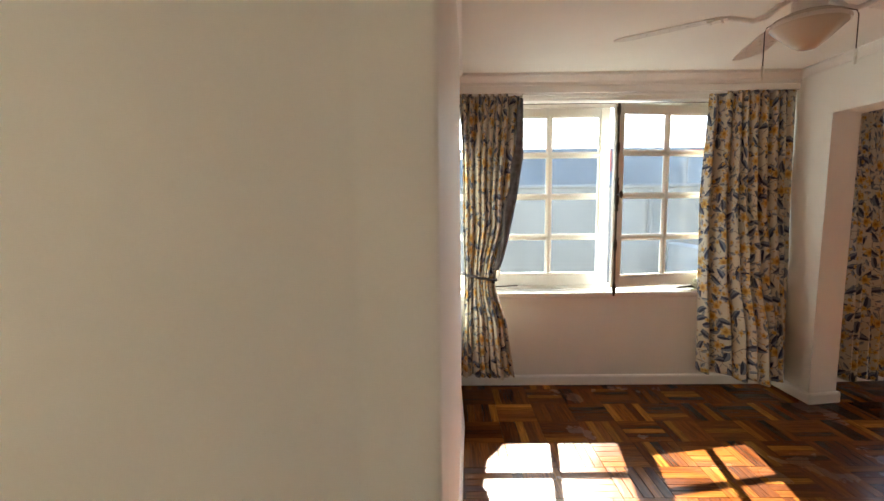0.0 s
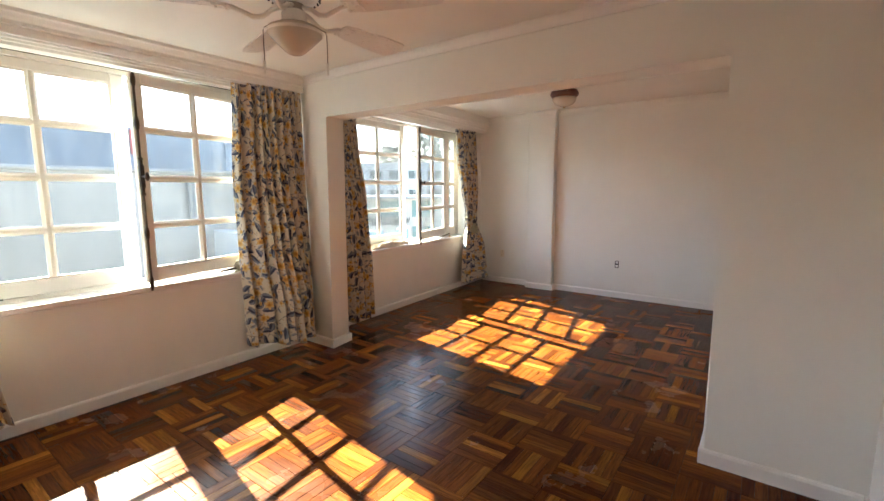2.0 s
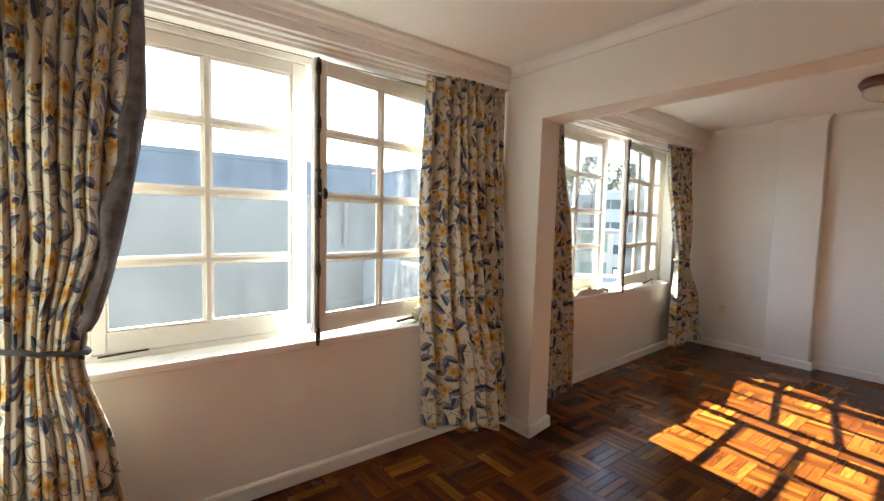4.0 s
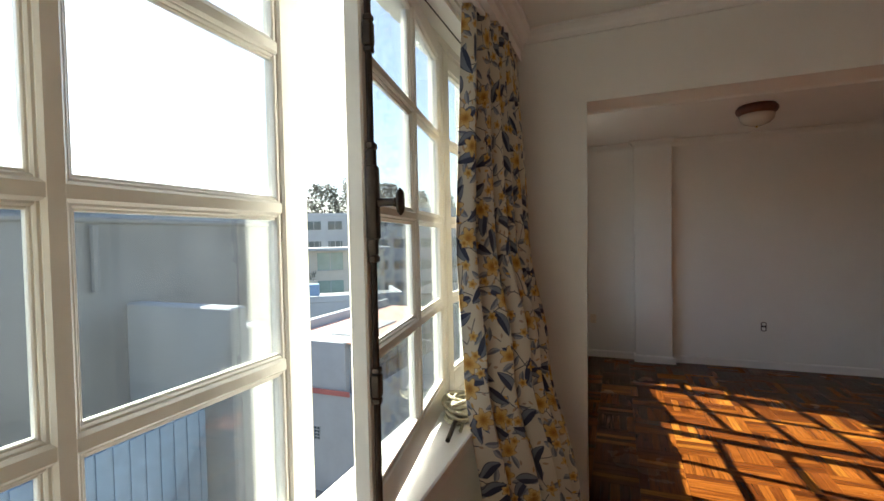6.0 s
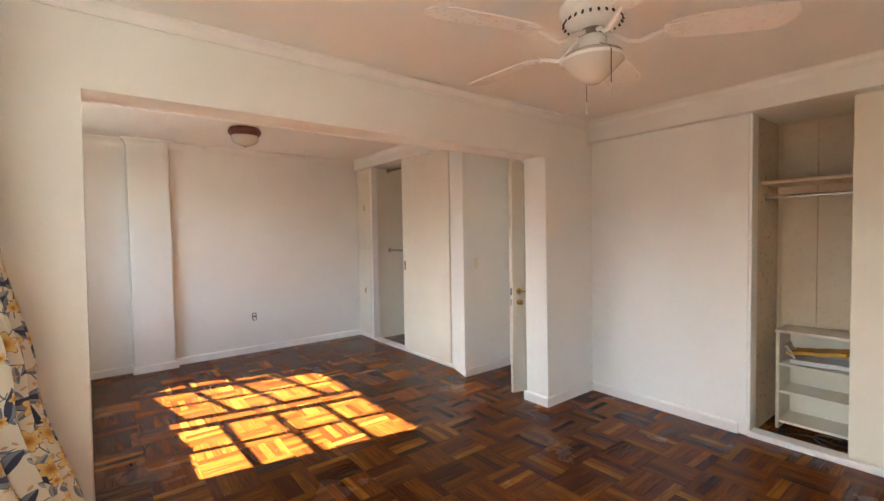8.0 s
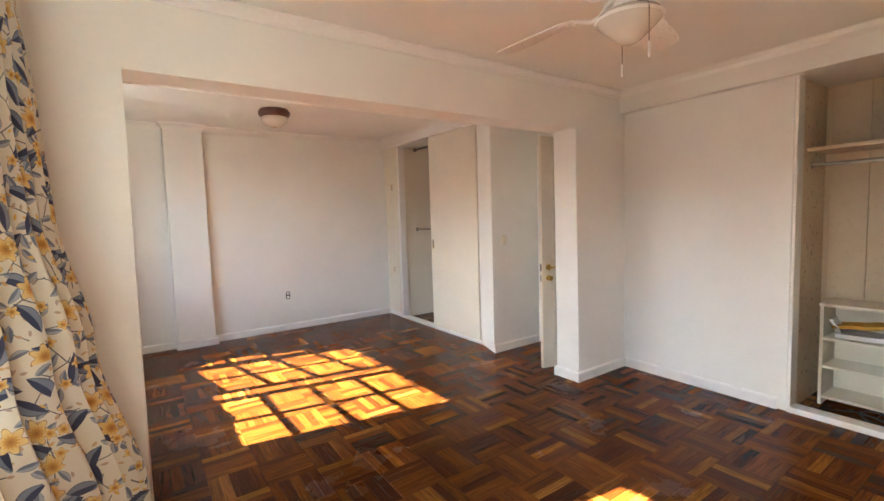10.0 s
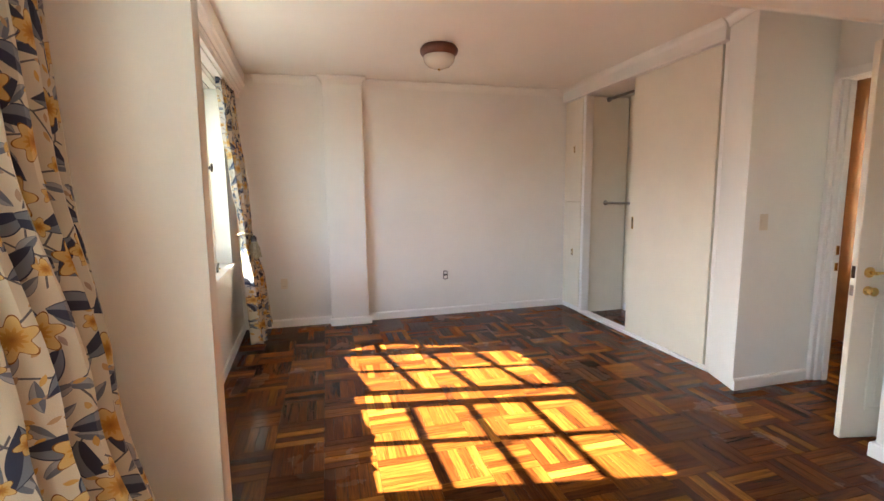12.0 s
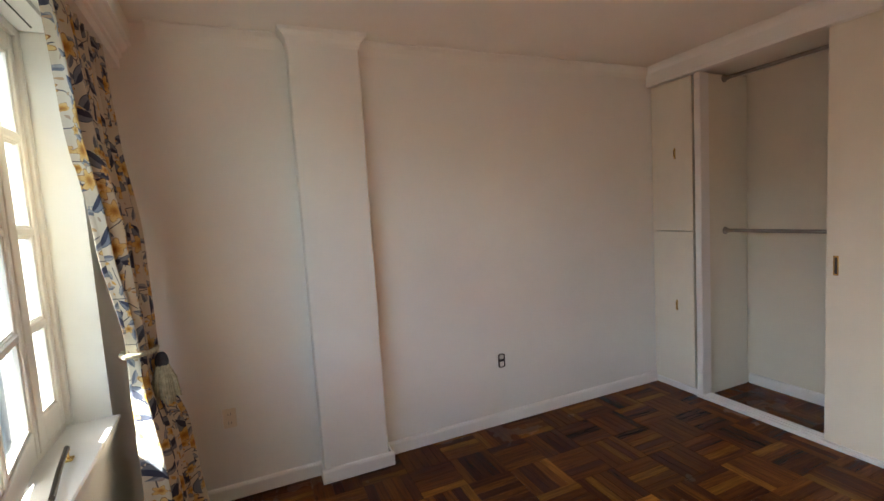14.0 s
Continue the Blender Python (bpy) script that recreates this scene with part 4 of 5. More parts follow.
# raised black block stands in for the shade inside the pull
part("recess_shade", boxes((0.936, 0.0175, 1.075, 0.951, 0.0195, 1.175), bev=0.001), BLACK, pull)

cab = thing("cabinet", "tall cream built-in cabinet with two shut doors", "cabinet", (6.87, CLOSET_B, 0))
for r in ((0, -0.58, 0.0, 0.03, 0.0, 2.575), (0.41, -0.58, 0.06, 0.438, 0.0, 2.575)):
    part("side_panel", boxes(r, bev=0.002), CREAM, cab)
part("bottom_panel", boxes((0.03, -0.58, 0.0, 0.438, -0.03, 0.06), bev=0.002), CREAM, cab)
part("back_panel", boxes((0.03, -0.58, 0.06, 0.41, -0.56, 2.575), bev=0.002), CREAM, cab)
part("plinth", boxes((0.0, -0.03, 0.0, 0.438, 0.004, 0.055), bev=0.002), TRIM, cab)
part("stile", boxes((-0.025, -0.09, 0.028, 0.028, 0.014, 2.575), bev=0.005), TRIM, cab)
for z0, z1, hz in ((0.06, 1.352, 0.73), (1.357, 2.57, 1.99)):
    d = part("door", boxes((0.05, -0.012, z0, 0.425, 0.008, z1), bev=0.003), CREAM, cab)
    h = boxes((0.198, 0.008, hz - 0.045, 0.212, 0.011, hz + 0.045), bev=0.002)
    part("handle", h, BRASS, d, "small upright brass handle", True)
    part("grip", tube([(0.205, 0.011, hz - 0.035), (0.205, 0.022, hz - 0.028), (0.205, 0.022, hz + 0.028), (0.205, 0.011, hz + 0.035)], 0.004, 6), BRASS, d, "", True)
for z in (2.545, 1.34):
    rod = thing("clothes_rail", "dull metal clothes rail across the closet", "clothes rail", (5.6, 0.74, z))
    part("bar", tube([(-0.62, 0, 0), (1.238, 0, 0)], 0.014, 12), STEEL, rod, "", True)
    e = lathe([(0, 0), (0.030, 0), (0.030, 0.006), (0.02, 0.012), (0.018, 0.03), (0, 0.03)], 18)
    bmesh.ops.transform(e, matrix=pose(1.27, 0, 0, 0, -90, 0), verts=e.verts)
    part("end_flange", e, STEEL, rod, "", True)

# ---- closet of the first room ----
setting("wall_soffit", boxes((0.3, -0.2, 2.43, DIV0, SOUTH_A + 0.006, CEIL_A)), WALL, "white boxed soffit over the closet", "wall")
SOFP = [(0, 0), (0.066, 0), (0.072, 0.006), (0.074, 0.14), (0.082, 0.17), (0.105, 0.19), (0.12, 0.199), (0, 0.199)]
setting("trim", run(SOFP, (0.3, SOUTH_A + 0.006, 2.43), (DIV0, SOUTH_A + 0.006, 2.43), (0, 1, 0)), WALL, "plain white boxed edge over the closet", "cornice")
setting("trim", boxes((0.3, SOUTH_A - 0.10, 0, 2.20, SOUTH_A + 0.012, 0.045), bev=0.004), TRIM, "white painted closet sill", "trim")
setting("trim", boxes((2.178, SOUTH_A - 0.12, 0.045, 2.199, SOUTH_A + 0.008, 2.43), bev=0.004), TRIM, "white closet jamb post", "trim")
door = thing("sliding_door", "cream painted flat sliding closet door", "closet door", (0.62, SOUTH_A - 0.04, 0.045))
part("leaf", boxes((0, -0.016, 0, 1.01, 0.016, 2.38), bev=0.004), CREAM, door)
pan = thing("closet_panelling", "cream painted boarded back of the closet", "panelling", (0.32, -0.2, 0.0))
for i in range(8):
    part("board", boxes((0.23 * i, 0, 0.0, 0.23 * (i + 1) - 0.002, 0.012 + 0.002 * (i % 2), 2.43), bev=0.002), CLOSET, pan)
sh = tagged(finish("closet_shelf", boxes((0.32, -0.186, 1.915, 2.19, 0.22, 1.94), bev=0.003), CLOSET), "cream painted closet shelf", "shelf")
rod = thing("clothes_rail", "dull metal clothes rail under the closet shelf", "clothes rail", (1.2, 0.10, 1.82))
part("bar", tube([(-0.86, 0, 0), (0.97, 0, 0)], 0.014, 12), STEEL, rod, "", True)
e = lathe([(0, 0), (0.030, 0), (0.030, 0.006), (0.02, 0.012), (0.018, 0.03), (0, 0.03)], 18)
bmesh.ops.transform(e, matrix=pose(0.998, 0, 0, 0, -90, 0), verts=e.verts)
part("end_flange", e, STEEL, rod, "", True)
part("end_flange", boxes((-0.88, -0.03, -0.03, -0.855, 0.03, 0.03), bev=0.01), STEEL, rod)

rack = thing("shelf_unit", "low white wooden shelf unit standing in the closet", "shelf unit", (1.45, -0.02, 0.0))
part("side_panel", boxes((0.64, -0.16, 0.0, 0.662, 0.13, 0.76), bev=0.002), CREAM, rack)
part("side_panel", boxes((-0.3, -0.16, 0.0, -0.278, 0.13, 0.76), bev=0.002), CREAM, rack)
part("top", boxes((-0.305, -0.165, 0.76, 0.668, 0.135, 0.782), bev=0.003), CREAM, rack)
part("back_panel", boxes((-0.278, -0.165, 0.02, 0.64, -0.155, 0.76)), CREAM, rack)
for z in (0.05, 0.285, 0.50):
    part("shelf", boxes((-0.278, -0.155, z, 0.64, 0.125, z + 0.02), bev=0.002), CREAM, rack)


def crumple(sx, sy, h, seed, n=26):
    bm = bmesh.new()
    g = []
    for j in range(n + 1):
        row = []
        for i in range(n + 1):
            u, v = i / n - 0.5, j / n - 0.5
            edge = max(0.0, 1 - (2 * max(abs(u), abs(v))) ** 6)
            z = h * (0.25 + 0.75 * edge) * (0.55 + 0.9 * noise.noise(Vector((u * 4, v * 5, seed))) + 0.35 * noise.noise(Vector((u * 11, v * 9, seed + 5))))
            row.append(bm.verts.new((u * sx + 0.02 * noise.noise(Vector((v * 6, seed, u))), v * sy + 0.03 * noise.noise(Vector((u * 5, seed + 2, v))), max(0.002, z))))
        g.append(row)
    for j in range(n):
        for i in range(n):
            bm.faces.new((g[j][i], g[j][i + 1], g[j + 1][i + 1], g[j + 1][i]))
    return bm


OCHREP = surface("ochre_paper", (0.55, 0.30, 0.04), 0.7, vary=0.12, scale=12, fine=120, bump=0.15)
PAPER = surface("white_paper", (0.74, 0.74, 0.76), 0.8, vary=0.06, scale=15, fine=150, bump=0.15)


def sheet_of(sx, sy, t, curl, seed):
    """A thin limp packet of paper, bent and slightly waved."""
    bm = bmesh.new()
    n = 16
    rows = []
    for zt in (0.0, t):
        rows.append([[bm.verts.new((sx * (a / n - 0.5), sy * (b / n - 0.5), zt + curl * (2 * abs(b / n - 0.5)) ** 2 + 0.008 * (1 + noise.noise(Vector((a * 0.25, b * 0.3, seed)))))) for a in range(n + 1)] for b in range(n + 1)])
    lo, hi = rows
    for b in range(n):
        for a in range(n):
            bm.faces.new((lo[b][a], lo[b + 1][a], lo[b + 1][a + 1], lo[b][a + 1]))
            bm.faces.new((hi[b][a], hi[b][a + 1], hi[b + 1][a + 1], hi[b + 1][a]))
    for k in range(n):
        for p, q in (((0, k), (0, k + 1)), ((n, k + 1), (n, k)), ((k + 1, 0), (k, 0)), ((k, n), (k + 1, n))):
            bm.faces.new((lo[p[0]][p[1]], lo[q[0]][q[1]], hi[q[0]][q[1]], hi[p[0]][p[1]]))
    return bm


for name, mat, at, size, tilt, turn, lab in (("paper_stack", PAPER, (1.83, 0.0, 0.522), (0.40, 0.20, 0.03, 0.01, 2), 0, 6, "loose stack of white papers on a shelf"),
                                             ("envelope", OCHREP, (1.86, 0.0, 0.602), (0.36, 0.20, 0.022, 0.012, 5), 9, -5, "large ochre paper envelope lying on papers"),
                                             ("paper_sheet", PAPER, (2.06, 0.02, 0.60), (0.11, 0.18, 0.004, 0.03, 9), -62, 8, "curled white paper leaning in a shelf")):
    ob = finish(name, sheet_of(*size), mat, True)
    ob.matrix_basis = pose(*at, 0, tilt, turn)
    tagged(ob, lab, "paper")
cb = [(1.35 + 0.75 * f, 0.20 + 0.09 * math.sin(f * 7), 0.008 + 0.05 * max(0, math.sin(f * 6.0)) * (1 if f > 0.3 else 0.1)) for f in [i / 40 for i in range(41)]]
tagged(finish("cable", tube(cb, 0.007, 8), BLACK, True), "black cable lying on the closet floor", "cable")
cb = [(1.70 + 0.14 * math.cos(a), 0.24 + 0.05 * math.sin(a), 0.012 + 0.03 * (1 + math.cos(a + 1))) for a in [i * 2 * math.pi / 30 for i in range(31)]]
tagged(finish("cable", tube(cb, 0.006, 8), BLACK, True), "black cable coil on the closet floor", "cable")

# ---- doorway and door ----
CAS = [(0, 0), (0.022, 0), (0.022, 0.045), (0.014, 0.065), (0, 0.065)]
setting("door_frame", boxes((4.618, 0.405, 0, 4.65, 0.445, 2.31), (DIV1, 0.405, 0, DIV1 + 0.04, 0.445, 2.31), (DIV1 + 0.04, 0.405, 2.245, 4.618, 0.445, 2.31),
        (4.605, 0.28, 0, 4.648, 0.404, 2.27), (4.590, 0.30, 0, 4.605, 0.36, 2.24), (DIV1, 0.28, 0, DIV1 + 0.03, 0.41, 2.27), (DIV1 + 0.03, 0.28, 2.24, 4.605, 0.404, 2.27), bev=0.004), TRIM, "white painted moulded door frame", "door frame")
for z0, z1 in ((0.98, 1.05), (0.86, 0.92)):
    tagged(finish("strike_plate", boxes((4.586, 0.315, z0, 4.591, 0.345, z1), bev=0.0005), BRASS), "brass strike plate on the door frame", "strike plate")
leaf = thing("door_1", "white panelled door standing wide open", "door", (DIV1 + 0.045, 0.455, 0.012), 78.0, kind="structure")
W = 0.70
part("leaf", boxes((0, -0.018, 0, W, 0.018, 2.235), bev=0.003), CREAM, leaf)
for z0, z1 in ((0.16, 0.86), (1.06, 2.12)):
    for s in (-1, 1):
        y = s * 0.018
        bm = bmesh.new()
        for r in ((0.13, z0, W - 0.13, z0 + 0.025), (0.13, z1 - 0.025, W - 0.13, z1), (0.13, z0 + 0.025, 0.155, z1 - 0.025), (W - 0.155, z0 + 0.025, W - 0.13, z1 - 0.025)):
            box(bm, r[0], y - 0.006, r[1], r[2], y + 0.006, r[3], bev=0.003)
        box(bm, 0.19, y - 0.003, z0 + 0.06, W - 0.19, y + 0.003, z1 - 0.06, bev=0.002)
        part("panel_moulding", bm, CREAM, leaf)
for s in (-1, 1):
    r = lathe([(0, 0), (0.030, 0), (0.030, 0.005), (0.022, 0.009), (0.010, 0.012), (0.010, 0.045), (0, 0.047)], 20)
    bmesh.ops.transform(r, matrix=pose(W - 0.075, s * 0.018, 0.99, -90 * s, 0, 0), verts=r.verts)
    h = part("door_handle", r, BRASS, leaf, "brass lever door handle", True)
    part("lever", tube([(W - 0.07, s * 0.058, 0.99), (W - 0.12, s * 0.062, 0.992), (W - 0.165, s * 0.058, 0.985), (W - 0.185, s * 0.054, 0.982)], 0.009, 8, taper=0.006), BRASS, h, "", True)
    k = lathe([(0, 0), (0.026, 0), (0.026, 0.006), (0.016, 0.012), (0.014, 0.022), (0.024, 0.03), (0.025, 0.042), (0.016, 0.05), (0, 0.051)], 20)
    bmesh.ops.transform(k, matrix=pose(W - 0.075, s * 0.018, 0.885, -90 * s, 0, 0), verts=k.verts)
    part("knob", k, BRASS, leaf, "round brass knob", True)
part("latch_plate", boxes((W - 0.001, -0.011, 0.955, W + 0.0015, 0.011, 1.025), bev=0.0005), BRONZE, leaf, "dark latch plate on the door edge")
part("latch_plate", boxes((W - 0.001, -0.011, 0.855, W + 0.0015, 0.011, 0.915), bev=0.0005), STEEL, leaf)

# ---- outlets and switch ----
sw = thing("light_switch", "ivory plastic light switch on the wall", "light switch", (4.65, 0.985, 1.24), 90)
part("plate", boxes((-0.036, -0.0, -0.058, 0.036, 0.008, 0.058), bev=0.003), PLASTIC, sw)
part("rocker", boxes((0.002, 0.008, -0.035, 0.022, 0.013, 0.035), bev=0.002), PLASTIC, sw)
so_ = thing("wall_socket", "ivory plastic double socket beside the pier", "wall socket", (EAST, 4.50, 0.495), 90)
part("plate", boxes((-0.036, 0, -0.058, 0.036, 0.007, 0.058), bev=0.003), PLASTIC, so_)
for dz in (-0.026, 0.026):
    r = part("receptacle", boxes((-0.016, 0.007, dz - 0.017, 0.016, 0.010, dz + 0.017), bev=0.002), PLASTIC, so_)
    for dx in (-0.007, 0.007):
        # tiny black blocks, coloured for the shade in the pin slots
        part("slot_shade", boxes((dx - 0.0012, 0.0095, dz - 0.007, dx + 0.0012, 0.0108, dz + 0.007)), BLACK, r)
op = thing("wall_socket", "uncovered wall socket in a dark box", "wall socket", (EAST, 2.637, 0.487), 90)
# no hole is cut: a black plate gives the shade within the box
part("box_shade", boxes((-0.027, 0, -0.050, 0.027, 0.003, 0.050), bev=0.008, seg=2), BLACK, op, "black plate for the shaded opening of the wall box")
part("receptacle", boxes((-0.018, 0.002, -0.043, 0.018, 0.010, -0.006), bev=0.004), WPLASTIC, op)
part("receptacle", boxes((-0.018, 0.002, 0.012, 0.018, 0.010, 0.043), bev=0.004), WPLASTIC, op)
part("strap", boxes((-0.012, 0.002, -0.056, 0.012, 0.004, -0.044), bev=0.001), STEEL, op)
part("strap", boxes((-0.012, 0.002, 0.044, 0.012, 0.004, 0.056), bev=0.001), STEEL, op)

# ---- things on the sills ----
rnd = random.Random(9)
pts = []
for i in range(640):
    a, k = i * 2 * math.pi / 32, i / 32
    rx, ry = 0.075 + 0.018 * math.sin(k * 2.1), 0.052 + 0.012 * math.sin(k * 3.3 + 1)
    lift = 0.009 + 0.0036 * k
    pts.append((rx * math.cos(a) + 0.02 * math.sin(k * 1.7), ry * math.sin(a) + 0.010 * math.sin(k * 2.6), lift + 0.014 * (1 + math.sin(a + k * 1.9)) * min(1, k / 6)))
pts += [(pts[-1][0] - 0.02 * k, pts[-1][1] - 0.004 * k, max(0.009, pts[-1][2] - 0.011 * k)) for k in range(1, 11)]
ob = finish("rope", tube(pts, 0.0068, 6), ROPE, True)
ob.location = (2.93, 4.80, SILL)
tagged(ob, "coiled greenish rope lying on the window sill", "rope")
ob = finish("cloth", crumple(0.72, 0.17, 0.075, 12, 44), LINEN, True)
ob.location = (4.92, 4.865, SILL + 0.003)
askew(ob)
so = ob.modifiers.new("thick", "SOLIDIFY")
so.thickness = 0.005
tagged(ob, "crumpled cream linen cloth on the window sill", "cloth")
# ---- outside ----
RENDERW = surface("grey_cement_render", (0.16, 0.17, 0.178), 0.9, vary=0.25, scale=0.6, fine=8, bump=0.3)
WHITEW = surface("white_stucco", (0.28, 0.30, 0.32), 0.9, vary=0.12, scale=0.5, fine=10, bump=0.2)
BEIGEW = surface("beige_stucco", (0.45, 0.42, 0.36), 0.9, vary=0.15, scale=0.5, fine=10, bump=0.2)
TILEROOF = surface("faded_red_roof_coat", (0.50, 0.30, 0.24), 0.9, vary=0.2, scale=0.8, fine=10)
REDBAND = surface("red_painted_band", (0.30, 0.10, 0.09), 0.8, vary=0.2, scale=1)
# dark cladding with the distance haze mixed into its colour
SLATE = surface("hazed_blue_grey_cladding", (0.15, 0.17, 0.20), 0.8, vary=0.2, scale=0.6)
DARKWIN = surface("dark_window_glass", (0.05, 0.07, 0.08), 0.15, vary=0.3, scale=1.0)
GREENGL = surface("greenish_glass", (0.16, 0.24, 0.22), 0.15, vary=0.2, scale=1.0)
IRON = surface("dark_iron", (0.04, 0.04, 0.045), 0.5, metal=0.5)
BLUEP = surface("blue_corrugated_sheet", (0.12, 0.20, 0.32), 0.5, vary=0.15)
LEAF = surface("foliage", (0.12, 0.12, 0.095), 0.7, vary=0.5, scale=3)
BARK = surface("bark", (0.10, 0.07, 0.05), 0.9, vary=0.3)
GROUND = surface("street_ground", (0.16, 0.16, 0.155), 0.9, vary=0.2, scale=0.1, fine=3)
OCHRE = surface("ochre_bounce_surface", (0.50, 0.40, 0.30), 0.9, vary=0.12, scale=0.5, fine=10, bump=0.2)
# unseen block, added so that sunlight bounces warm through the hall opening
tagged(finish("bounce_block", boxes((-14, -9.0, -10.5, 12, -6.0, 6.5)), OCHRE), "unseen ochre block added to bounce warm light into the hall", "building")
setting("ground", boxes((-900, -900, -11.0, 900, 900, -10.5)), GROUND, "grey street level far below the windows", "ground")


def house(name, label, at, size, mat, turn=0.0, storeys=0, bays=0, roof=None, win=(1.4, 1.2), glass=DARKWIN, band=None, parapet=0.4):
    """A block with parapet, and windows with sills on its front (-y) and west side."""
    sx, sy, sz = size
    h = thing(name, label, "building", at, turn)
    part("wall", boxes((0, 0, 0, sx, sy, sz)), mat, h)
    part("parapet", boxes((-0.08, -0.08, sz, sx + 0.08, 0.2, sz + parapet), (-0.08, 0.2, sz, 0.2, sy, sz + parapet), (sx - 0.2, 0.2, sz, sx + 0.08, sy, sz + parapet), bev=0.03), mat, h)
    if roof:
        part("roof", boxes((0.2, 0.2, sz, sx - 0.2, sy, sz + 0.05)), roof, h)
    if band:
        part("band", boxes((-0.1, -0.12, sz - band[0], sx + 0.1, 0.0, sz - band[0] + band[1])), band[2], h)
    for s in range(storeys):
        z = sz - (s + 1) * 2.9 + 0.9
        for b in range(bays):
            x = (b + 0.5) * sx / bays
            w = part("window", boxes((x - win[0] / 2, -0.06, z, x + win[0] / 2, 0.05, z + win[1])), glass, h)
            part("frame", boxes((x - win[0] / 2 - 0.06, -0.09, z - 0.06, x + win[0] / 2 + 0.06, -0.03, z), (x - 0.03, -0.09, z, x + 0.03, -0.05, z + win[1])), WHITEW, w)
    return h


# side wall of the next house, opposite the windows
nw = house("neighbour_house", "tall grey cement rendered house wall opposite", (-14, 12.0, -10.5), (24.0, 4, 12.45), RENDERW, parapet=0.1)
part("rain_pipe", tube([(19.7, -0.1, 11.35), (19.7, -0.1, 12.4)], 0.06, 8), RENDERW, nw, "", True)
part("lean_to", boxes((20.2, -2.4, 0, 20.5, 0.0, 11.1), bev=0.03), WHITEW, nw)
part("lean_to", boxes((20.5, -2.3, 0, 21.0, 0.0, 10.75), bev=0.03), WHITEW, nw)
sheet = bmesh.new()
for k in range(24):
    box(sheet, 17.6 + 0.1 * k, -2.0 - 0.02 * (k % 2), 8.2, 17.7 + 0.1 * k, -1.9, 9.6)
part("corrugated_screen", sheet, BLUEP, nw, "blue corrugated sheet screen")
house("long_building", "dark clad long building with red signs", (-20, 40, -10.5), (43, 10, 16.4), SLATE)
for x0, x1 in ((34.3, 35.0), (41.6, 42.8)):
    part("red_sign", boxes((x0, -0.25, 14.8, x1, -0.1, 16.6), bev=0.02), REDBAND, bpy.data.objects["long_building"])
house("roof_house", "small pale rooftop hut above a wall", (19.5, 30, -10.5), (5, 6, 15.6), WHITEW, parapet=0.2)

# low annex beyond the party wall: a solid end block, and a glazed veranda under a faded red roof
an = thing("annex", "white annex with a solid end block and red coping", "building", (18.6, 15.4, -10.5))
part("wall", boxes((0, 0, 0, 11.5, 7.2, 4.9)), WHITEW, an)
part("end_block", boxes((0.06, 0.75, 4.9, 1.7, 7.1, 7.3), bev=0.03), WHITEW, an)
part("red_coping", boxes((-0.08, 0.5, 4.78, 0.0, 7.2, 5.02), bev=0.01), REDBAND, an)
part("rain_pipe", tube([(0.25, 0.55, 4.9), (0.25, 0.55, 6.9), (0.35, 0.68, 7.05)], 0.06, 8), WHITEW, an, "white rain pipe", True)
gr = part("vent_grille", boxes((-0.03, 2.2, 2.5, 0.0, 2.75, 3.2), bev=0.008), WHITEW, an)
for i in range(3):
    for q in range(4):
        # dark blocks on the grille paint the shade of its holes
        part("vent_hole_shade", boxes((-0.045, 2.25 + 0.17 * i, 2.55 + 0.16 * q, -0.028, 2.37 + 0.17 * i, 2.66 + 0.16 * q)), DARKWIN, gr)
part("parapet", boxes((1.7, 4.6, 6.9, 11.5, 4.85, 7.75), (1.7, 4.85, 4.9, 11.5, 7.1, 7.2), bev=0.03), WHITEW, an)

ve = thing("veranda", "iron and glass veranda under a faded red roof", "veranda", (18.9, 15.35, -5.6))
part("roof", boxes((-0.1, 0.1, 2.30, 10.9, 4.55, 2.40), bev=0.02), TILEROOF, ve, "faded red roof coat")
part("fascia", boxes((-0.2, 0.0, 2.14, 11.0, 0.1, 2.42), bev=0.01), IRON, ve)
part("roof_light", boxes((1.2, 0.9, 2.40, 5.2, 2.6, 2.46), bev=0.01), WHITEW, ve)
for i in range(10):
    part("post", boxes((i * 1.2, 0.02, 0, i * 1.2 + 0.07, 0.09, 2.14)), IRON, ve)
part("back_wall", boxes((0.0, 2.2, 0, 10.9, 2.35, 2.30)), BEIGEW, ve)
for i in range(5):
    part("window", boxes((0.5 + 2.1 * i, 2.14, 0.5, 1.9 + 2.1 * i, 2.19, 1.9)), DARKWIN, ve)
for i in range(36):
    part("baluster", boxes((0.1 + i * 0.3, 0.04, 0, 0.125 + i * 0.3, 0.07, 0.85)), IRON, ve)
part("handrail", boxes((0, 0.02, 0.85, 10.9, 0.09, 0.91)), IRON, ve)

th_ = house("terrace_house", "beige house with a glazed terrace and railing", (34.0, 39.5, -10.5), (15, 8, 11.1), BEIGEW, turn=-53, storeys=2, bays=4, win=(2.6, 1.8), glass=GREENGL, parapet=0.2)
part("roof_slab", boxes((-0.8, -1.0, 11.12, 15.6, 8, 11.4), bev=0.03), WHITEW, th_)
for i in range(29):
    part("rail_post", boxes((i * 0.52, -0.9, 11.4, i * 0.52 + 0.04, -0.86, 12.4)), WHITEW, th_)
part("handrail", boxes((-0.1, -0.94, 12.4, 14.8, -0.84, 12.47)), WHITEW, th_)
part("planter", boxes((0.5, -3.0, 6.0, 8.0, -2.4, 8.3), bev=0.03), BEIGEW, th_)
fol = bmesh.new()
rq = random.Random(5)
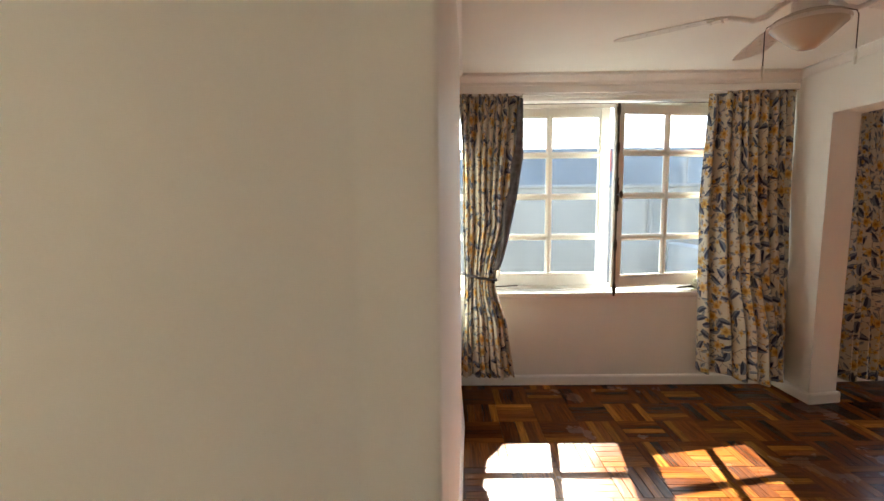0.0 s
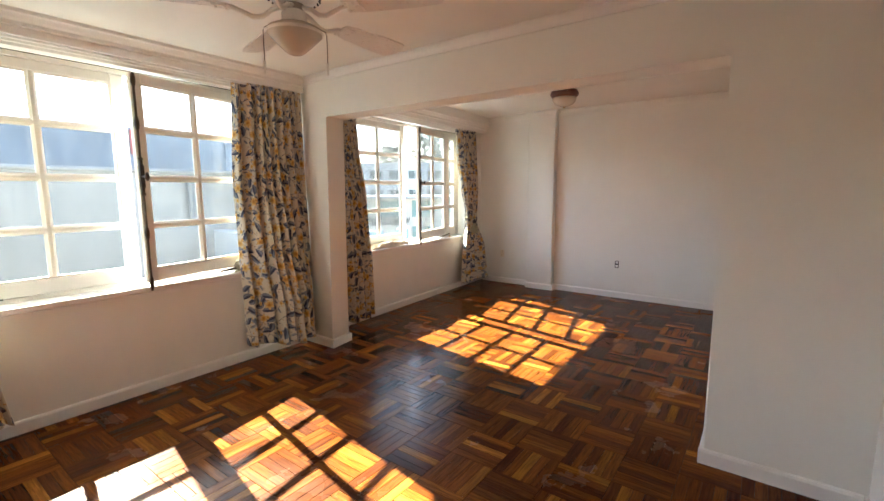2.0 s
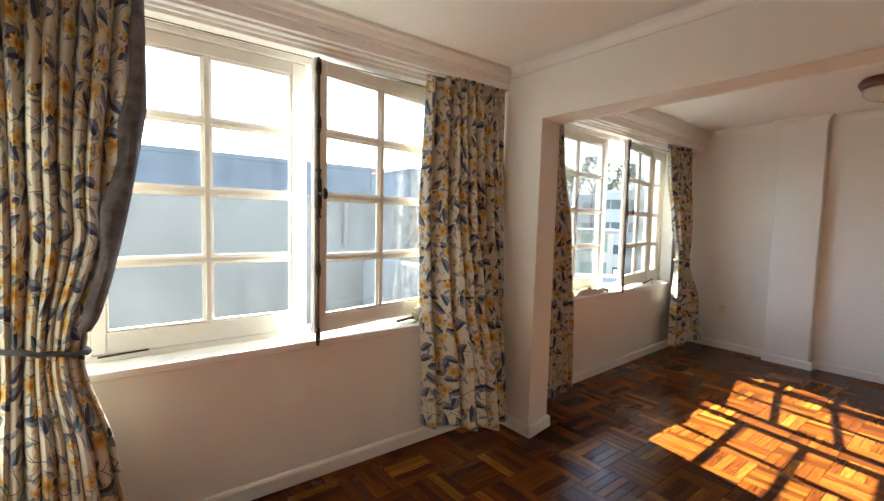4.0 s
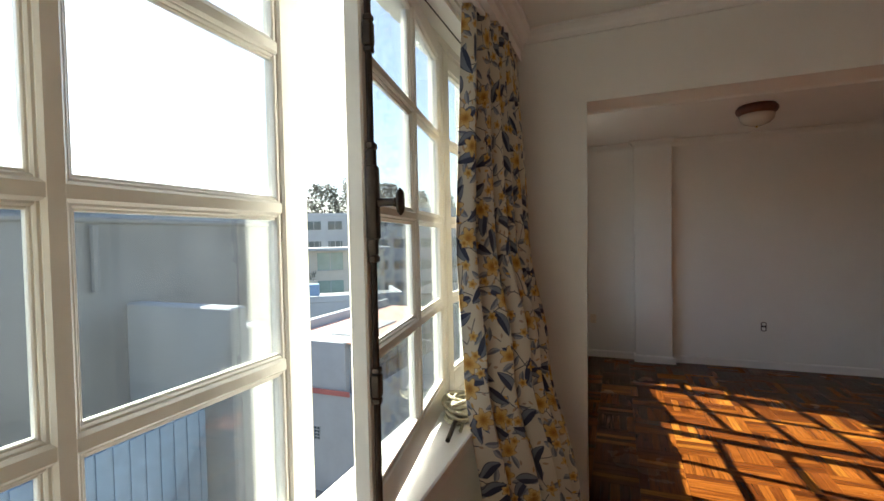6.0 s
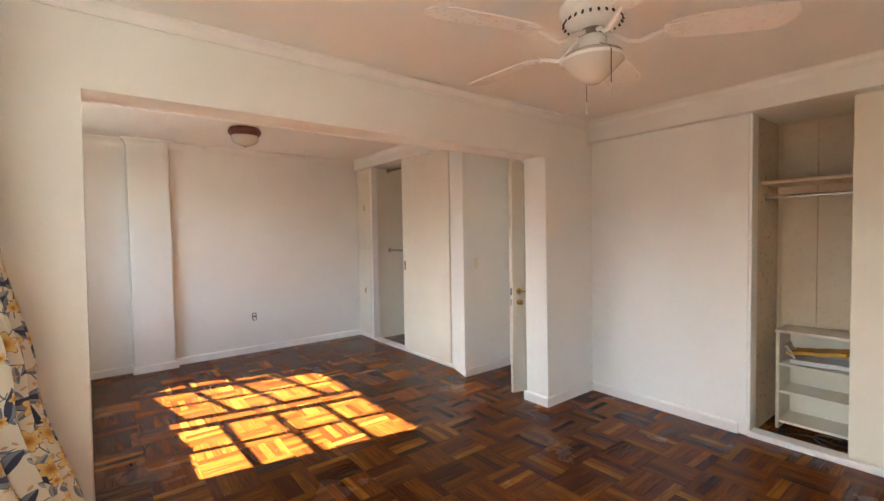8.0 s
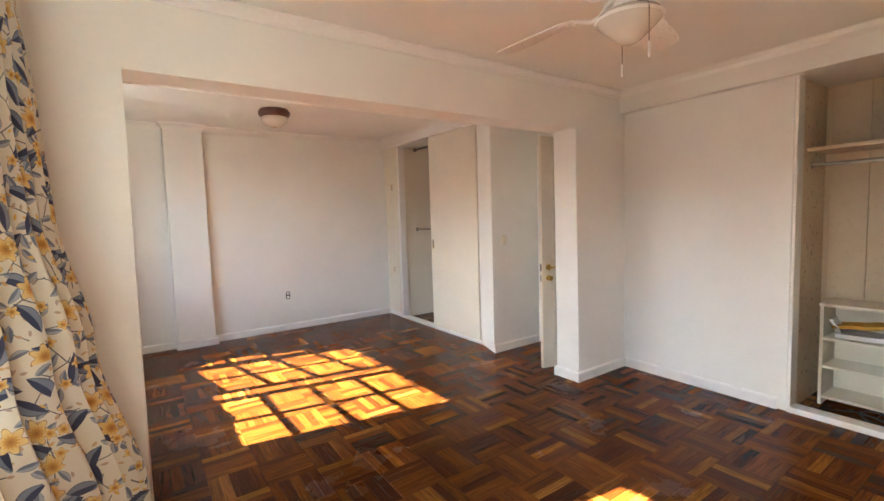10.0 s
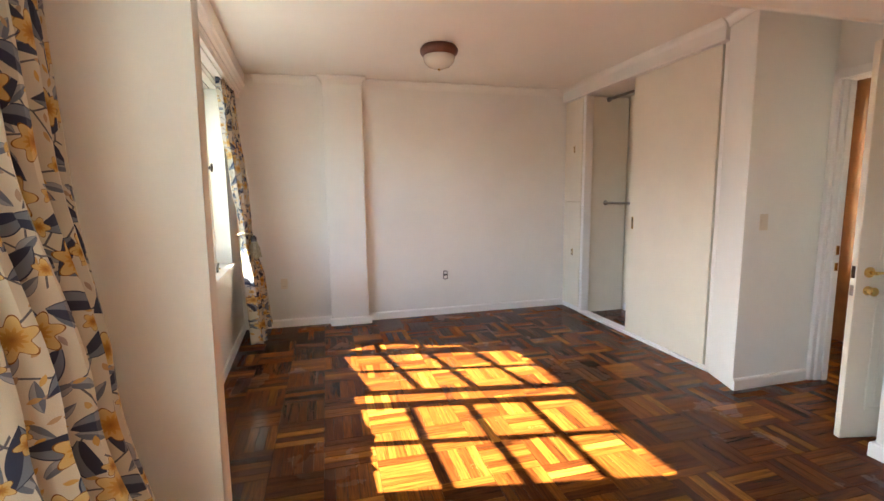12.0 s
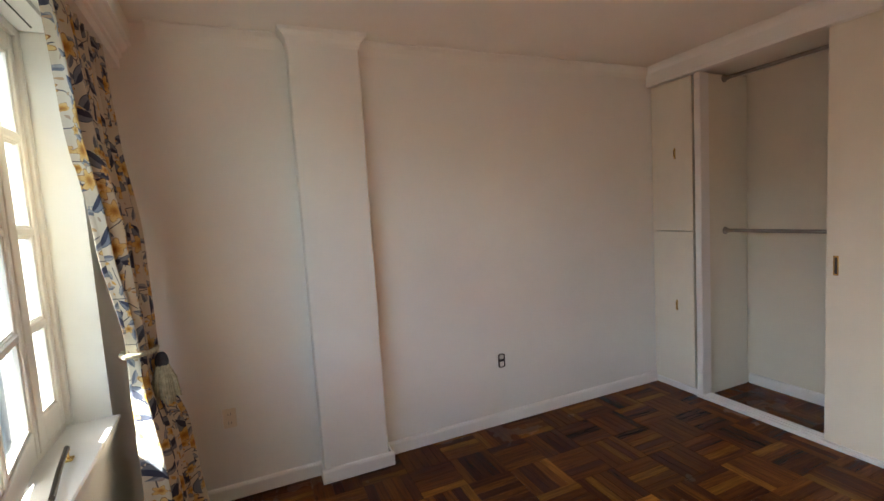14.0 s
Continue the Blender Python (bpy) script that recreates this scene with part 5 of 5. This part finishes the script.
for i in range(240):
    x, y, z = rq.uniform(0.6, 7.9), rq.uniform(-2.95, -2.45), 8.3 + rq.uniform(-0.05, 0.6)
    a = rq.uniform(0, 6.28)
    d = Vector((math.cos(a) * 0.06, math.sin(a) * 0.06, 0.0))
    q = [fol.verts.new(Vector((x, y, z)) + w) for w in (-d, d, d * 0.4 + Vector((0, 0, 0.35)), -d * 0.4 + Vector((0, 0, 0.35)))]
    fol.faces.new(q)
part("foliage", fol, LEAF, th_, "spiky green planter foliage")
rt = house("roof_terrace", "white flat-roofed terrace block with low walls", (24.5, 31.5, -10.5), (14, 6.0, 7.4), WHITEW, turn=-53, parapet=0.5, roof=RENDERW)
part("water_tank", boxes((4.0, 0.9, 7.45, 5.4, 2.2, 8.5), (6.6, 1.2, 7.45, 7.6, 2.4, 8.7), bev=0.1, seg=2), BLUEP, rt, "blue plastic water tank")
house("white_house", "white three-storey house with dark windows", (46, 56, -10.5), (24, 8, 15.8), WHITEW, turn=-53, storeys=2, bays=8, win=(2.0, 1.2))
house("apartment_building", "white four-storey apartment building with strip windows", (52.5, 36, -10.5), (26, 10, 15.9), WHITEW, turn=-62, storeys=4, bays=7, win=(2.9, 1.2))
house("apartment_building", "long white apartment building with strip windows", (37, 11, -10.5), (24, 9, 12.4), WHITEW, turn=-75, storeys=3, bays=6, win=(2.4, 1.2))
mh = house("modern_house", "white modern house with a dark roof edge", (35.0, 20.2, -10.5), (9, 8, 7.3), WHITEW, turn=-80, storeys=2, bays=3, win=(2.0, 1.7), glass=GREENGL, parapet=0.15)
part("roof_edge", boxes((-0.5, -0.6, 7.46, 9.3, 8.2, 7.62), bev=0.02), IRON, mh, "dark projecting roof edge")


def tree(at, height, spread, seed, label):
    rnd = random.Random(seed)
    tr = thing("tree", label, "tree", at, group="far trees")
    bm = tube([(0, 0, 0), (0.1, 0.05, height * 0.35), (0, 0, height * 0.8)], 0.45, 8, taper=0.12)
    for i in range(9):
        a = rnd.uniform(0, 6.28)
        z = height * rnd.uniform(0.4, 0.7)
        tube([(0, 0, z), (spread * 0.4 * math.cos(a), spread * 0.4 * math.sin(a), z + height * 0.14), (spread * 0.75 * math.cos(a), spread * 0.75 * math.sin(a), z + height * 0.24)], 0.16, 6, bm, taper=0.04)
    part("trunk", bm, BARK, tr, "", True)
    v, f = [], []
    for i in range(5200):
        a, q = rnd.uniform(0, 6.28), rnd.random()
        zz = rnd.random()
        r = spread * (0.35 + 0.65 * math.sqrt(q)) * (1 - abs(zz - 0.4) ** 1.5) * (0.75 + 0.5 * noise.noise(Vector((math.cos(a) * 2, math.sin(a) * 2, zz * 3 + seed))))
        c = Vector((r * math.cos(a), r * math.sin(a), height * (0.42 + 0.58 * zz)))
        s = rnd.uniform(0.14, 0.34)
        d1 = Vector((rnd.uniform(-1, 1), rnd.uniform(-1, 1), rnd.uniform(-0.6, 0.6))).normalized() * s
        d2 = d1.cross(Vector((rnd.uniform(-1, 1), rnd.uniform(-1, 1), 1))).normalized() * s * 0.6
        n = len(v)
        v += [tuple(c - d1), tuple(c + d2), tuple(c + d1), tuple(c - d2)]
        f.append((n, n + 1, n + 2, n + 3))
    me = bpy.data.meshes.new("crown")
    me.from_pydata(v, [], f)
    me.materials.append(LEAF)
    cr = new("crown", me)
    cr.parent = tr
    return tr


for i, (x, y, h, s) in enumerate(((66, 52, 22, 5.0), (72, 49, 24, 5.5), (78, 46, 23, 5.5), (84, 43, 22, 5.0), (88, 38, 21, 5.0), (62, 57, 20, 4.5))):
    tree((x, y, -10.5), h, s, 40 + i, "dark green broad tree far behind the roofs")

# ---- parquet ----
TILE, NS, GX, GY = 0.285, 5, 6.757, 4.08
SW = TILE / NS


def slat_mesh(name, alongx):
    """One hardwood slat with eased edges, laid along x or y."""
    bm = bmesh.new()
    uvl = bm.loops.layers.uv.new("UVMap")
    hx, hy = (TILE / 2 - 0.0007, SW / 2 - 0.0007) if alongx else (SW / 2 - 0.0007, TILE / 2 - 0.0007)
    e = 0.0014
    top = [bm.verts.new((sx * (hx - e), sy * (hy - e), 0.0)) for sx, sy in ((-1, -1), (1, -1), (1, 1), (-1, 1))]
    mid = [bm.verts.new((sx * hx, sy * hy, -0.0012)) for sx, sy in ((-1, -1), (1, -1), (1, 1), (-1, 1))]
    low = [bm.verts.new((sx * hx, sy * hy, -0.006)) for sx, sy in ((-1, -1), (1, -1), (1, 1), (-1, 1))]
    bm.faces.new(top)
    for i in range(4):
        j = (i + 1) % 4
        bm.faces.new((mid[i], mid[j], top[j], top[i]))
        bm.faces.new((low[i], low[j], mid[j], mid[i]))
    for f in bm.faces:
        for lp in f.loops:
            c = lp.vert.co
            lp[uvl].uv = (c.x, c.y) if alongx else (c.y, c.x)
    me = bpy.data.meshes.new(name)
    bm.to_mesh(me)
    bm.free()
    return me


floor_ob = bpy.data.objects["floor"]
LX, LY = slat_mesh("slat", True), slat_mesh("slat", False)
LX.materials.append(SLAT), LY.materials.append(SLAT)
rng = random.Random(21)
near, verts, faces, uvs = 0, [], [], []
tx0, ty0 = GX - 28 * TILE, GY - 18 * TILE
for i in range(0, 31):
    for j in range(0, 22):
        x, y = tx0 + (i + 0.5) * TILE, ty0 + (j + 0.5) * TILE
        if not (-1.3 < x < 7.45 and -0.8 < y < 4.95) or (x < -0.35 and y > 1.75) or (x > 5.35 and y < 0.3):
            continue
        alongx = (i + j) % 2 == 0
        for k in range(NS):
            d = (k - (NS - 1) / 2) * SW
            cx, cy = (x, y + d) if alongx else (x + d, y)
            dz = rng.uniform(-0.0006, 0.0)
            rx, ry = rng.uniform(-0.004, 0.004), rng.uniform(-0.004, 0.004)
            if 1.75 < x < 4.9 and 2.55 < y < 4.35 and near < 300:
                near += 1
                s = new("slat", LX if alongx else LY)
                s.parent = floor_ob
                s.matrix_basis = Matrix.LocRotScale((cx, cy, dz), Euler((rx, ry, 0)), None)
            else:
                src = LX if alongx else LY
                n0 = len(verts)
                rot = Euler((rx, ry, 0)).to_matrix()
                verts += [tuple(rot @ v.co + Vector((cx, cy, dz))) for v in src.vertices]
                faces += [tuple(n0 + q for q in p.vertices) for p in src.polygons]
                uvs += [c for lp in src.uv_layers[0].data for c in lp.uv]
me = bpy.data.meshes.new("slats")
me.from_pydata(verts, [], faces)
me.uv_layers.new(name="UVMap").data.foreach_set("uv", uvs)
me.materials.append(SLATS)
me.update()
rest = new("slats", me)
rest.parent = floor_ob
rest["kind"] = "stuff"
